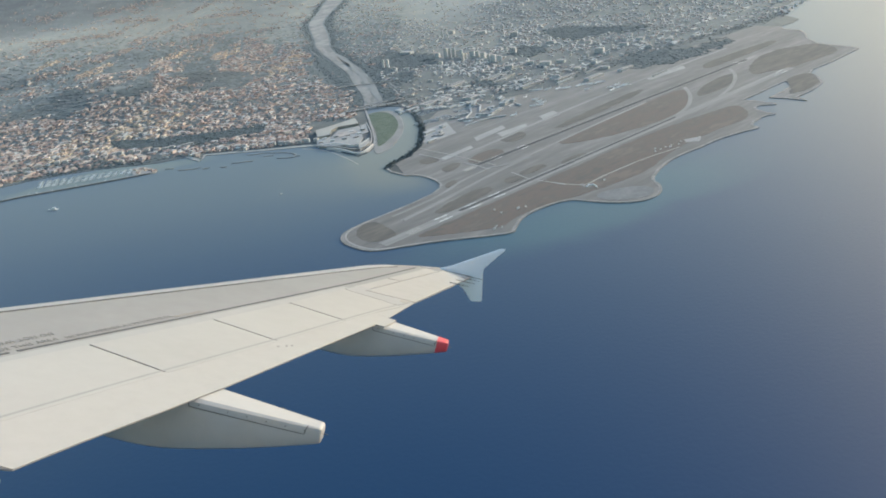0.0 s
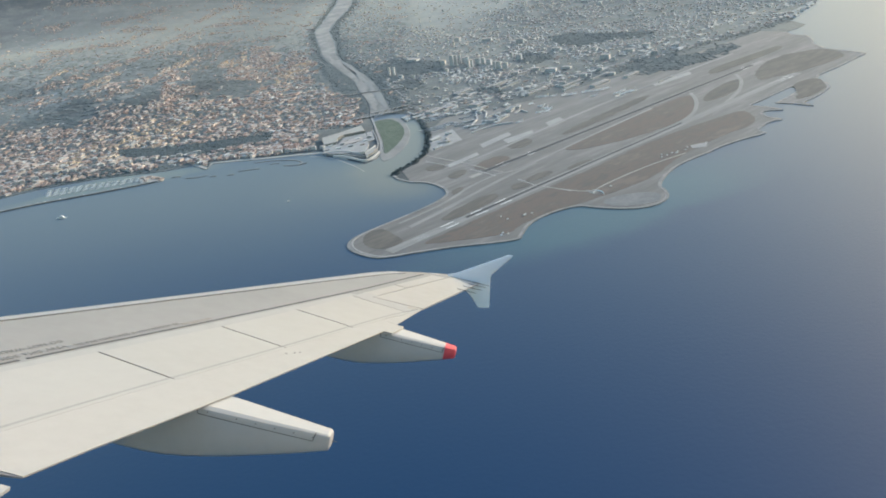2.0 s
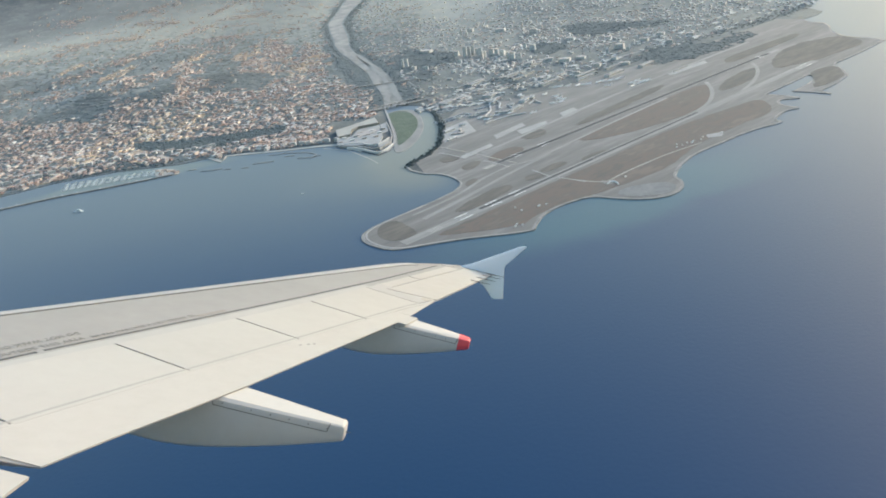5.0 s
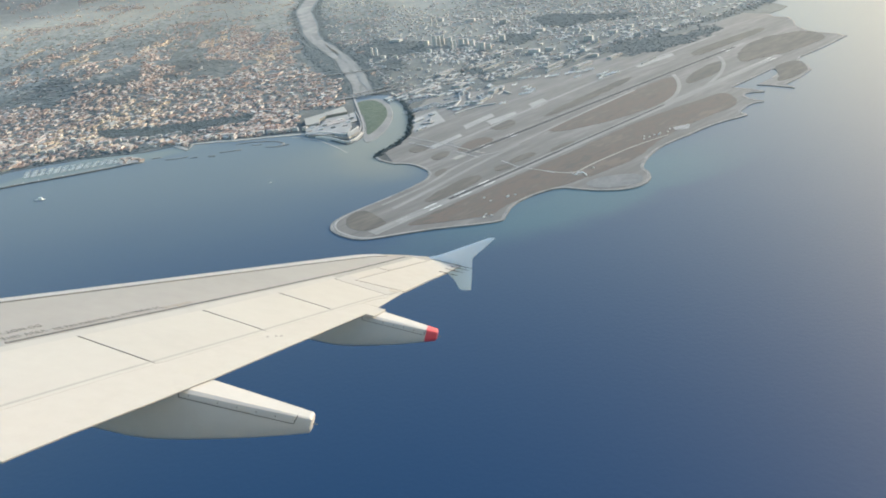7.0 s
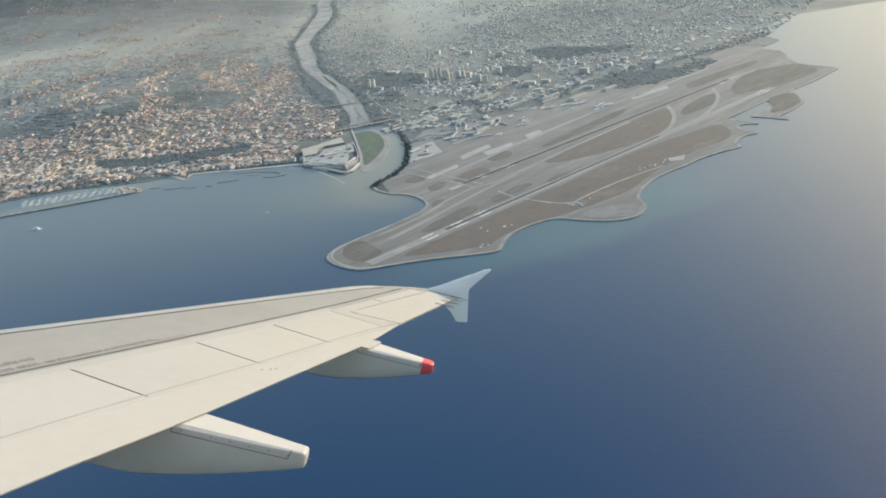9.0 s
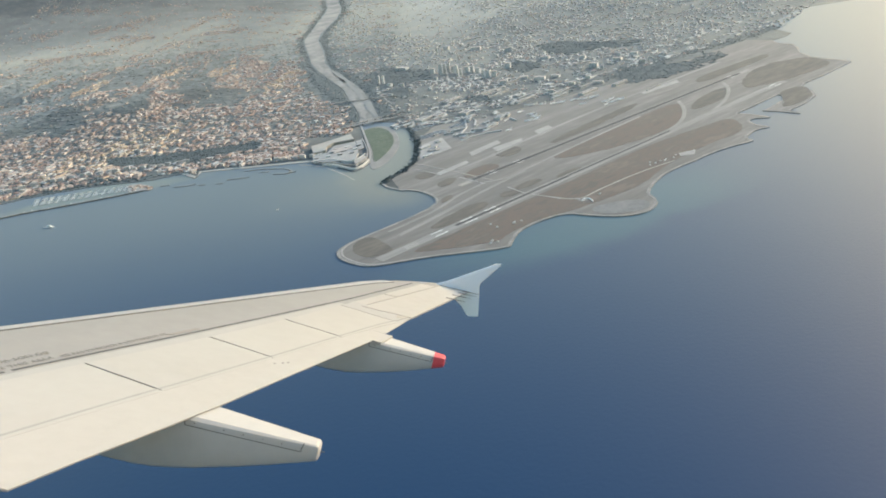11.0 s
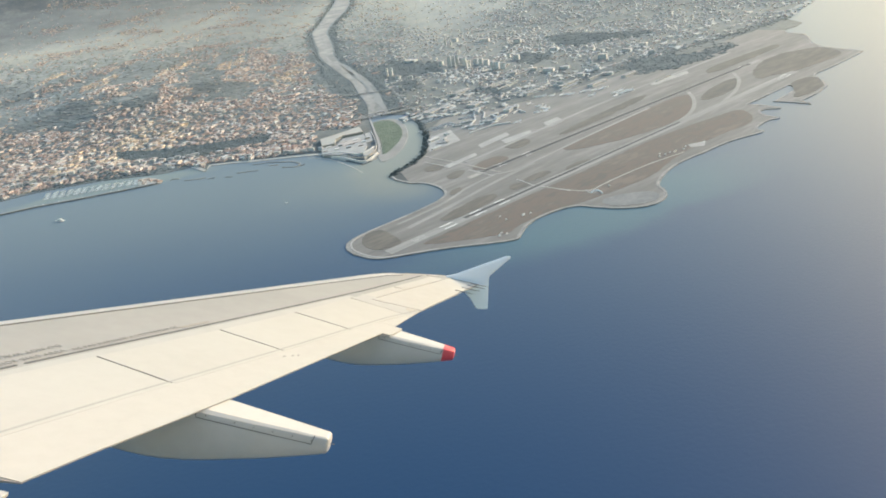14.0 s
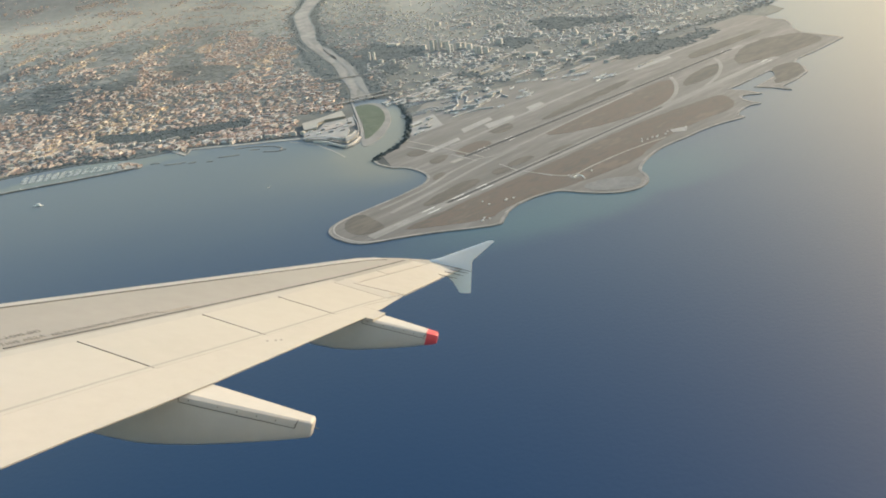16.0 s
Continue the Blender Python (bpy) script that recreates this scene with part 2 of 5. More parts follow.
def sea_material():
    """Deep blue water with wind ripples; a pale silty plume spreads from the river mouth and shallows follow the shore."""
    m = bpy.data.materials.new("sea_water")
    m.use_nodes = True
    nt = m.node_tree
    b = nt.nodes["Principled BSDF"]
    b.inputs["IOR"].default_value, b.inputs["Roughness"].default_value = 1.35, 0.38
    b.inputs["Specular IOR Level"].default_value = 0.5
    # blue sheen imitates the haze veil over far water; the water has none
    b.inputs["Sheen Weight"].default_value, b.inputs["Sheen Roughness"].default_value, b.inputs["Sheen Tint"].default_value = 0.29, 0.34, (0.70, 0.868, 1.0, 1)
    geo = nt.nodes.new("ShaderNodeNewGeometry")

    def blob(cx, cy, sx, sy, turn, edge):
        mp = nt.nodes.new("ShaderNodeMapping")
        mp.vector_type = "TEXTURE"
        mp.inputs["Location"].default_value, mp.inputs["Rotation"].default_value, mp.inputs["Scale"].default_value = (cx * LAND, cy * LAND, 0), (0, 0, radians(turn)), (sx * LAND, sy * LAND, 100)
        nt.links.new(warp.outputs[0], mp.inputs["Vector"])
        g = nt.nodes.new("ShaderNodeVectorMath")
        g.operation = "LENGTH"
        nt.links.new(mp.outputs[0], g.inputs[0])
        r = nt.nodes.new("ShaderNodeMapRange")
        r.interpolation_type = "SMOOTHSTEP"
        r.inputs["From Min"].default_value, r.inputs["From Max"].default_value = edge, 1.0
        r.inputs["To Min"].default_value, r.inputs["To Max"].default_value = 1.0, 0.0
        nt.links.new(g.outputs["Value"], r.inputs["Value"])
        return r.outputs["Result"]

    n0 = nt.nodes.new("ShaderNodeTexNoise")
    n0.inputs["Scale"].default_value, n0.inputs["Detail"].default_value = 0.006, 4
    nt.links.new(geo.outputs["Position"], n0.inputs["Vector"])
    sub = nt.nodes.new("ShaderNodeVectorMath")
    sub.operation = "MULTIPLY_ADD"
    nt.links.new(n0.outputs["Color"], sub.inputs[0])
    sub.inputs[1].default_value, sub.inputs[2].default_value = (120, 120, 0), (-60, -60, 0)
    warp = nt.nodes.new("ShaderNodeVectorMath")
    nt.links.new(geo.outputs["Position"], warp.inputs[0])
    nt.links.new(sub.outputs[0], warp.inputs[1])
    colour = None
    last = (0.005, 0.036, 0.102, 1)
    for tint, args in (((0.043, 0.071, 0.115, 1), (-300, 1330, 900, 420, 0, 0.1)), ((0.030, 0.085, 0.125, 1), (180, 1010, 420, 110, 28, 0.2)),
                       ((0.092, 0.107, 0.122, 1), (-150, 1330, 260, 210, 20, 0.0)), ((0.082, 0.106, 0.115, 1), (-690, 1505, 260, 60, 12, 0.5)), ((0.142, 0.138, 0.124, 1), (-115, 1470, 120, 330, 0, 0.45))):
        mx = nt.nodes.new("ShaderNodeMix")
        mx.data_type = "RGBA"
        nt.links.new(blob(*args), mx.inputs["Factor"])
        if colour is None:
            mx.inputs["A"].default_value = last
        else:
            nt.links.new(colour, mx.inputs["A"])
        mx.inputs["B"].default_value = tint
        colour = mx.outputs["Result"]
    nt.links.new(colour, b.inputs["Base Color"])
    n1 = nt.nodes.new("ShaderNodeTexNoise")
    n1.inputs["Scale"].default_value, n1.inputs["Detail"].default_value = 0.25, 6
    nt.links.new(geo.outputs["Position"], n1.inputs["Vector"])
    bp = nt.nodes.new("ShaderNodeBump")
    bp.inputs["Strength"].default_value, bp.inputs["Distance"].default_value = 1.0, 0.10
    nt.links.new(n1.outputs["Fac"], bp.inputs["Height"])
    nt.links.new(bp.outputs["Normal"], b.inputs["Normal"])
    return m


M_SEA = sea_material()


# ---- building helpers ----
def mesh_object(name, verts, faces, mats, slots=None, parent=None, smooth=False):
    me = bpy.data.meshes.new(name)
    me.from_pydata([tuple(v) for v in verts], [], faces)
    for m in (mats if isinstance(mats, (list, tuple)) else [mats]):
        me.materials.append(m)
    if slots is not None:
        me.polygons.foreach_set("material_index", slots)
    if smooth:
        me.polygons.foreach_set("use_smooth", [True] * len(me.polygons))
    me.update()
    ob = new(name, me)
    if parent:
        ob.parent = parent
    return ob


def part(name, bm, mat, parent, label="", smooth=False):
    me = bpy.data.meshes.new(name)
    bmesh.ops.recalc_face_normals(bm, faces=bm.faces)
    bm.to_mesh(me)
    bm.free()
    me.materials.append(mat)
    if smooth:
        me.polygons.foreach_set("use_smooth", [True] * len(me.polygons))
    ob = new(name, me)
    ob.parent = parent
    if label:
        ob["label"] = label
    return ob


def slab(name, outline, top, thick, mat, parent=None, flare=0.0):
    """A flat sheet of any outline with sides; flare: how far the sides spread at their foot."""
    bm = bmesh.new()
    up = [bm.verts.new((x, y, top)) for x, y in outline]
    face = bm.faces.new(up)
    face.normal_update()
    if face.normal.z < 0:
        face.normal_flip()
    n = len(outline)
    area = sum(outline[i][0] * outline[(i + 1) % n][1] - outline[(i + 1) % n][0] * outline[i][1] for i in range(n))
    sign = 1 if area > 0 else -1
    low = []
    for i in range(n):
        (ax, ay), (bx, by), (cx, cy) = outline[i - 1], outline[i], outline[(i + 1) % n]
        dx, dy = cx - ax, cy - ay
        d = math.hypot(dx, dy) or 1
        low.append(bm.verts.new((bx + sign * dy / d * flare, by - sign * dx / d * flare, top - thick)))
    for i in range(n):
        bm.faces.new((up[i], low[i], low[(i + 1) % n], up[(i + 1) % n]))
    bmesh.ops.triangulate(bm, faces=[face])
    bmesh.ops.recalc_face_normals(bm, faces=bm.faces)
    me = bpy.data.meshes.new(name)
    bm.to_mesh(me)
    bm.free()
    me.materials.append(mat)
    ob = new(name, me)
    if parent:
        ob.parent = parent
    return ob


def ribbon(name, line, width, top, mat, thick=0.3, parent=None, closed=False, side=0.0, roof=False):
    """A strip along a line; side shifts it to the left of its way; roof gives it a ridge."""
    n = len(line)
    verts, faces = [], []
    for i in range(n):
        a = Vector(line[i - 1] if i or closed else line[0])
        c = Vector(line[(i + 1) % n] if i < n - 1 or closed else line[-1])
        d = (c - a).normalized()
        left = Vector((-d.y, d.x))
        p = Vector(line[i])
        for s, z in ((-0.5, top - thick), (-0.42, top), (0.42, top), (0.5, top - thick)):
            q = p + left * (s * width + side)
            verts.append((q.x, q.y, z))
    for i in range(n if closed else n - 1):
        j = (i + 1) % n
        for k in range(3):
            faces.append((i * 4 + k, i * 4 + k + 1, j * 4 + k + 1, j * 4 + k))
    if not closed:
        faces += [(0, 1, 2, 3), tuple((n - 1) * 4 + k for k in (3, 2, 1, 0))]
    return mesh_object(name, verts, faces, mat, parent=parent)


def rounded(outline, steps=3):
    """Corners cut round (Chaikin)."""
    for _ in range(steps):
        out = []
        for i in range(len(outline)):
            (ax, ay), (bx, by) = outline[i], outline[(i + 1) % len(outline)]
            out += [(ax * 0.75 + bx * 0.25, ay * 0.75 + by * 0.25), (ax * 0.25 + bx * 0.75, ay * 0.25 + by * 0.75)]
        outline = out
    return outline

# ---- sea, ground and hills ----
WEST = [(-1252, 1402), (-1012, 1481), (-877, 1548), (-813, 1561), (-746, 1569), (-650, 1560), (-608, 1556), (-548, 1572), (-509, 1526), (-509, 1566), (-463, 1560), (-414, 1549), (-367, 1542), (-320, 1536), (-276, 1527), (-247, 1500), (-212, 1452), (-176, 1408), (-161, 1423), (-150, 1449), (-147, 1500), (-155, 1577), (-179, 1739), (-192, 1824)]
RIVW = [(-196, 1834), (-205, 1929), (-220, 2006), (-239, 2088), (-256, 2177), (-271, 2272), (-303, 2383), (-338, 2505), (-379, 2645), (-412, 2761), (-456, 2949), (-478, 3109), (-513, 3292), (-550, 3499), (-583, 3719), (-588, 3925), (-597, 4172), (-611, 4460), (-618, 4763), (-637, 5135), (-662, 5476), (-693, 5690)]
RIVE = [(-597, 5616), (-559, 5385), (-526, 4978), (-511, 4630), (-515, 4351), (-520, 4097), (-520, 3866), (-505, 3639), (-470, 3420), (-435, 3219), (-410, 3047), (-393, 2891), (-354, 2715), (-309, 2588), (-275, 2459), (-239, 2336), (-212, 2230), (-194, 2135), (-176, 2046), (-167, 1975), (-155, 1898), (-140, 1802)]
EBANK = [(-94, 1766), (-75, 1668), (-62, 1574), (-60, 1501), (-66, 1416), (-87, 1363), (-114, 1330), (-120, 1310), (-110, 1283)]
SPIT = [(-85, 1253), (-65, 1248), (-42, 1222), (-26, 1189), (-29, 1155), (-65, 1117), (-107, 1082), (-147, 1051), (-165, 1030), (-171, 1013), (-166, 989), (-148, 966), (-128, 949), (-109, 945), (-64, 950), (-19, 951), (26, 947), (65, 947), (68, 960)]
SOUTH = [(78, 988), (95, 1012), (130, 1034), (160, 1042), (184, 1022), (220, 1003), (251, 1000), (272, 1013), (284, 1032), (288, 1056), (283, 1073), (294, 1103), (326, 1150), (362, 1179), (396, 1199), (421, 1220), (468, 1245), (501, 1254), (513, 1263), (505, 1278), (518, 1299), (542, 1322), (570, 1323), (549, 1352), (550, 1383), (565, 1392), (596, 1379), (579, 1412), (553, 1443)]
EAST = [(583, 1464), (635, 1509), (669, 1537), (679, 1525), (661, 1492), (637, 1466), (599, 1434), (622, 1414), (644, 1382), (640, 1413), (686, 1449), (725, 1493), (736, 1531), (735, 1568), (755, 1603), (814, 1646), (920, 1738), (914, 1759), (880, 1840), (884, 1908), (908, 1973), (919, 2024), (897, 2068), (905, 2115), (954, 2147), (986, 2186), (984, 2253), (981, 2324), (1058, 2443), (1218, 2620), (1426, 2831)]
BREAKW = [(-971, 1392), (-825, 1438), (-723, 1455), (-642, 1472), (-596, 1484), (-589, 1495)]
ISLET = [(-186, 1738), (-145, 1750), (-117, 1690), (-105, 1605), (-112, 1538), (-127, 1483), (-142, 1450), (-145, 1507), (-153, 1585), (-167, 1656)]
BAR = [(-190, 1745), (-126, 1760), (-99, 1650), (-94, 1545), (-112, 1450), (-137, 1399), (-149, 1430), (-151, 1527), (-168, 1640)]
GRASS = [[(-153, 1033), (-129, 1059), (-113, 1040), (-89, 997), (-103, 978), (-126, 976), (-144, 996)], [(-45, 1062), (36, 1148), (62, 1124), (-23, 1045)], [(-72, 971), (57, 969), (66, 995), (117, 1029), (183, 1057), (214, 1075), (265, 1103), (296, 1129), (329, 1174), (384, 1233), (459, 1286), (528, 1328), (536, 1421), (495, 1400), (356, 1321), (212, 1201), (109, 1119), (17, 1044), (-48, 991)], [(72, 1166), (96, 1179), (112, 1160), (78, 1141)], [(97, 1190), (138, 1221), (152, 1202), (105, 1169)], [(15, 1290), (71, 1348), (96, 1307), (44, 1257)], [(183, 1336), (330, 1465), (488, 1601), (486, 1520), (429, 1409), (297, 1327), (193, 1306)]]
GRASS += [[(510, 1576), (620, 1683), (598, 1586), (485, 1494)], [(662, 1721), (813, 1873), (808, 1769), (635, 1590)], [(180, 1417), (409, 1642), (412, 1606), (217, 1418)], [(-67, 1328), (-38, 1343), (-20, 1313), (-51, 1294)], [(-29, 1259), (0, 1291), (14, 1271), (-10, 1238)], [(83, 1407), (127, 1437), (145, 1398), (101, 1359)], [(168, 1216), (207, 1250), (228, 1236), (178, 1193)]]
GRASS += [[(-21, 1180), (-2, 1197), (2, 1178), (-18, 1156)]]
GRASS += [[(714, 1795), (806, 1840), (880, 1854), (891, 1751), (822, 1701), (749, 1658), (702, 1640), (630, 1628)], [(745, 1589), (730, 1515), (709, 1479), (632, 1425), (666, 1497), (678, 1557)], [(584, 1783), (704, 1876), (819, 1954), (818, 1918), (698, 1823), (579, 1730)]]
RUSTY = (2, 5, 6)
RUN_S = [(-110, 963), (729, 1642)]
RUN_N = [(30, 1251), (719, 1802)]
TAXI = [([(-84, 1044), (-48, 1080), (25, 1161), (75, 1218), (128, 1267)], 9), ([(-100, 1064), (-65, 1094), (-25, 1133), (8, 1188), (58, 1235)], 7), ([(58, 1235), (96, 1240), (152, 1297), (250, 1392), (389, 1518)], 7), ([(65, 1117), (87, 1154), (75, 1218)], 7), ([(147, 1171), (183, 1248), (176, 1322), (136, 1323)], 7), ([(246, 1276), (224, 1262), (187, 1273), (168, 1307)], 8), ([(407, 1390), (450, 1442), (481, 1523), (491, 1599)], 8)]
TAXI += [([(516, 1475), (570, 1547), (612, 1637), (623, 1708)], 8), ([(15, 1328), (58, 1362), (154, 1461), (289, 1590), (477, 1753), (696, 1930)], 10), ([(-77, 1428), (-45, 1382), (-5, 1338), (33, 1286), (68, 1243)], 3), ([(144, 1121), (170, 1099), (190, 1091), (212, 1114), (254, 1146), (298, 1177), (363, 1211)], 3), ([(198, 1088), (187, 1077), (183, 1099)], 4), ([(-61, 1364), (-37, 1339), (-16, 1308)], 2), ([(16, 1280), (36, 1255), (55, 1227)], 2)]
TAXI += [([(89, 1194), (102, 1170), (113, 1149)], 2), ([(122, 1142), (144, 1121), (160, 1104)], 2)]
APRON = [[(86, 1438), (147, 1478), (148, 1455), (94, 1409)],
         [(-23, 1325), (33, 1378), (37, 1361), (-16, 1308)],
         [(178, 1520), (211, 1549), (220, 1515), (184, 1480)],
         [(443, 1724), (549, 1799), (547, 1771), (447, 1702)],
         [(-66, 1517), (-6, 1571), (11, 1477), (-50, 1427)],
         [(42, 1428), (101, 1489), (106, 1465), (46, 1402)],
         [(381, 1247), (412, 1252), (402, 1229), (380, 1230)],
         [(-55, 1010), (-43, 1021), (-29, 1007), (-42, 993)]]
TOWERS = [(15, 2304, 39, 11), (27, 2314, 35, 9), (39, 2324, 34, 9), (51, 2315, 23, 11), (60, 2288, 30, 9), (62, 2230, 29, 5), (70, 2242, 26, 7), (91, 2283, 21, 14), (105, 2271, 21, 12), (119, 2241, 20, 14), (129, 2160, 28, 7), (141, 2160, 25, 13), (158, 2155, 20, 13), (189, 2302, 19, 9), (207, 2257, 19, 16), (171, 2027, 14, 19), (-168, 2295, 30, 5)]
TOWERS += [(-154, 2285, 30, 5), (14, 2721, 27, 6), (32, 2718, 14, 6), (-103, 2490, 9, 38), (419, 2091, 15, 24), (430, 2046, 13, 10), (265, 1848, 10, 14), (239, 1888, 10, 7), (326, 1906, 9, 15), (378, 2053, 13, 5), (307, 2031, 8, 22), (264, 2023, 11, 28), (228, 2067, 9, 22), (241, 2549, 18, 23), (145, 2691, 12, 33), (48, 2784, 15, 21), (418, 2239, 12, 17)]
TOWERS += [(495, 2141, 10, 23), (552, 2193, 9, 21), (325, 2321, 11, 25), (-134, 2235, 10, 14), (-98, 2209, 10, 10), (-9, 2343, 18, 14), (-2, 2225, 12, 10), (541, 2063, 10, 16), (610, 2119, 10, 20), (376, 1954, 9, 14), (389, 1882, 7, 18)]
HALLS = [(-42, 1504, 0.1, 26, 9, 4, 1), (-15, 1534, 0.1, 9, 9, 3, 0), (58, 1692, 0.7, 40, 8, 5, 0), (69, 1582, -0.9, 26, 7, 5, 0), (98, 1600, 0.3, 44, 8, 5, 0), (29, 1605, -0.3, 30, 7, 4, 0), (124, 1663, 0.4, 30, 14, 5, 0), (-42, 1752, 0.2, 40, 22, 4, 2), (-9, 1773, 0.2, 34, 20, 4, 2), (56, 1762, 0.3, 34, 22, 4, 2)]
HALLS += [(142, 1680, 0.6, 22, 9, 4, 0), (199, 1807, 0.1, 70, 9, 4, 2), (284, 1836, 0.1, 70, 10, 4, 2), (343, 1794, 0.1, 60, 14, 5, 2), (427, 1839, 0.1, 50, 12, 5, 2), (118, 1952, 0.1, 90, 7, 4, 2), (30, 1919, 0.2, 60, 16, 4, 2), (200, 2046, 0.1, 80, 8, 5, 2), (137, 1960, 0.2, 100, 4, 4, 0), (147, 1917, 0.2, 92, 4, 4, 0)]
HALLS += [(159, 1820, 0.1, 34, 6, 4, 0), (-1, 1899, 0.1, 60, 5, 4, 0), (482, 1749, 0.1, 60, 3, 3, 0), (211, 1851, 0.1, 80, 5, 4, 0), (359, 1874, 0.1, 70, 6, 4, 2), (276, 1793, 0.1, 60, 7, 4, 0)]
TERRACES = [[(-265, 1509), (-242, 1510), (-224, 1505), (-206, 1488), (-188, 1471), (-173, 1480), (-162, 1515)], [(-260, 1498), (-232, 1493), (-210, 1470), (-188, 1448), (-171, 1451), (-156, 1484)], [(-244, 1483), (-221, 1472), (-196, 1440), (-176, 1416), (-163, 1432), (-152, 1469)], [(-177, 1651), (-165, 1587), (-157, 1530), (-158, 1488)]]
MALL = [[(-285, 1632), (-254, 1653), (-205, 1696), (-193, 1644), (-237, 1635), (-249, 1613), (-248, 1576), (-273, 1572)], [(-268, 1510), (-272, 1563), (-244, 1566), (-235, 1615), (-190, 1629), (-176, 1531), (-180, 1483), (-216, 1489)], [(-236, 1579), (-198, 1605), (-191, 1574), (-229, 1549)], [(-189, 1637), (-177, 1646), (-167, 1570), (-180, 1559)], [(-182, 1480), (-166, 1509), (-158, 1493), (-175, 1441)]]
PARKS = [(-61, 1568, 11, 1615, 9, 3.2), (-60, 1655, 9, 1705, 9, 3.2), (18, 1641, 70, 1674, 5, 3.2)]
BRIDGES = [((-231, 1774), (-68, 1821), 9, 4.5, 6, "concrete road bridge over the river mouth"), ((-213, 1797), (-81, 1854), 5, 5.0, 6, "concrete rail bridge beside the road bridge"), ((-289, 2081), (-117, 2077), 6, 4.0, 5, "low concrete bridge over the gravel river bed")]
ROADS = [([(-410, 1783), (-330, 1776), (-231, 1774)], 6), ([(-68, 1821), (108, 1841), (300, 1932), (495, 2029)], 7), ([(-258, 2127), (-334, 2400), (-392, 2625), (-467, 2873)], 3), ([(-108, 1929), (-148, 2083), (-193, 2260)], 3), ([(-1251, 2331), (-1014, 2244), (-749, 2071), (-518, 1915), (-410, 1783)], 4), ([(-721, 2247), (-552, 2214), (-352, 2160)], 4), ([(-712, 1742), (-555, 1734), (-425, 1725), (-319, 1698)], 4)]
GROINS = [[(-487, 1464), (-474, 1466)], [(-450, 1459), (-437, 1456)], [(-432, 1476), (-414, 1475), (-390, 1475)], [(-372, 1497), (-353, 1496)], [(-341, 1471), (-314, 1462), (-296, 1469)], [(-409, 1522), (-374, 1522), (-326, 1503), (-306, 1481), (-308, 1463)], [(-572, 1499), (-554, 1498)], [(-538, 1476), (-507, 1473), (-496, 1479)]]
SANDSPIT = [(-296, 1516), (-256, 1489), (-231, 1461), (-212, 1429), (-193, 1398), (-173, 1357)]
PIERS = [[(30, 1565), (49, 1623), (49, 1687), (62, 1707), (72, 1673), (66, 1624)], [(68, 1622), (87, 1643), (97, 1595)], [(31, 1518), (55, 1537), (84, 1554), (117, 1555)], [(129, 1628), (144, 1651), (155, 1623)]]
YARD = [(194, 1049), (225, 1061), (265, 1059), (278, 1041), (265, 1012), (222, 1011), (195, 1026)]
WHITEWALL = [(188, 1081), (192, 1090), (198, 1090), (201, 1084), (202, 1073)]
YACHT = (-723, 1326)
SKIFF = (-294, 1244)
JETS = [(195, 1746, -0.3), (209, 1743, 0.1), (228, 1737, 0.4), (249, 1729, 0.8), (261, 1727, -0.0), (271, 1727, 0.4), (295, 1730, 0.7), (305, 1735, -0.1), (321, 1731, 0.3), (337, 1733, 0.6), (347, 1739, -0.2), (189, 1657, 0.2), (194, 1637, 0.5), (199, 1623, -0.3), (178, 1604, 0.1), (194, 1605, 0.5), (352, 1650, 0.8), (366, 1665, -0.0), (378, 1675, 0.4), (391, 1678, 0.7), (38, 1547, -0.1), (56, 1570, 0.3), (86, 1572, 0.6), (107, 1610, -0.2), (356, 1677, 0.2), (372, 1691, 0.6), (388, 1680, -0.3), (308, 1685, 0.1), (130, 1547, 0.5), (171, 1690, 0.8)]
HUTS = [(48, 1037, 2.4, 1.6, 1.0), (56, 1023, 2.8, 1.6, 1.0), (45, 975, 3.2, 1.6, 1.0), (52, 970, 2.4, 1.6, 1.0), (92, 1034, 2.8, 1.6, 1.0), (82, 1033, 3.2, 1.6, 1.0), (326, 1218, 2.4, 1.6, 1.0), (333, 1211, 2.8, 1.6, 1.0), (343, 1219, 3.2, 1.6, 1.0), (354, 1224, 2.4, 1.6, 1.0), (374, 1238, 2.8, 1.6, 1.0), (218, 1101, 2.4, 2.0, 1.3), (407, 1247, 3.6, 2.0, 1.3), (350, 1217, 4.8, 2.0, 1.3), (367, 1226, 2.4, 2.0, 1.3), (42, 967, 3.6, 2.0, 1.3), (81, 1030, 4.8, 2.0, 1.3), (322, 1204, 2.4, 2.0, 1.3), (189, 1084, 3.6, 2.0, 1.3)]
BELTS = [[(-806, 1823), (-727, 1788), (-654, 1766), (-564, 1768), (-431, 1758), (-409, 1697), (-528, 1678), (-627, 1678), (-698, 1704), (-780, 1752)],
         [(-944, 1690), (-857, 1662), (-760, 1634), (-670, 1585), (-602, 1558), (-593, 1515), (-667, 1545), (-742, 1560), (-813, 1560), (-879, 1552)]]
PONTOONS = [[(-837, 1533), (-821, 1481)], [(-821, 1533), (-806, 1483)], [(-806, 1533), (-792, 1484)], [(-790, 1533), (-777, 1485)], [(-775, 1533), (-763, 1487)], [(-759, 1534), (-749, 1488)], [(-744, 1534), (-734, 1490)], [(-729, 1534), (-720, 1491)], [(-713, 1534), (-705, 1493)], [(-698, 1535), (-690, 1494)], [(-682, 1535), (-676, 1496)], [(-667, 1535), (-661, 1497)], [(-652, 1535), (-647, 1499)]]
TIP_QUAY = [(-652, 1533), (-637, 1541), (-603, 1518), (-586, 1492), (-588, 1479), (-617, 1481), (-631, 1480)]
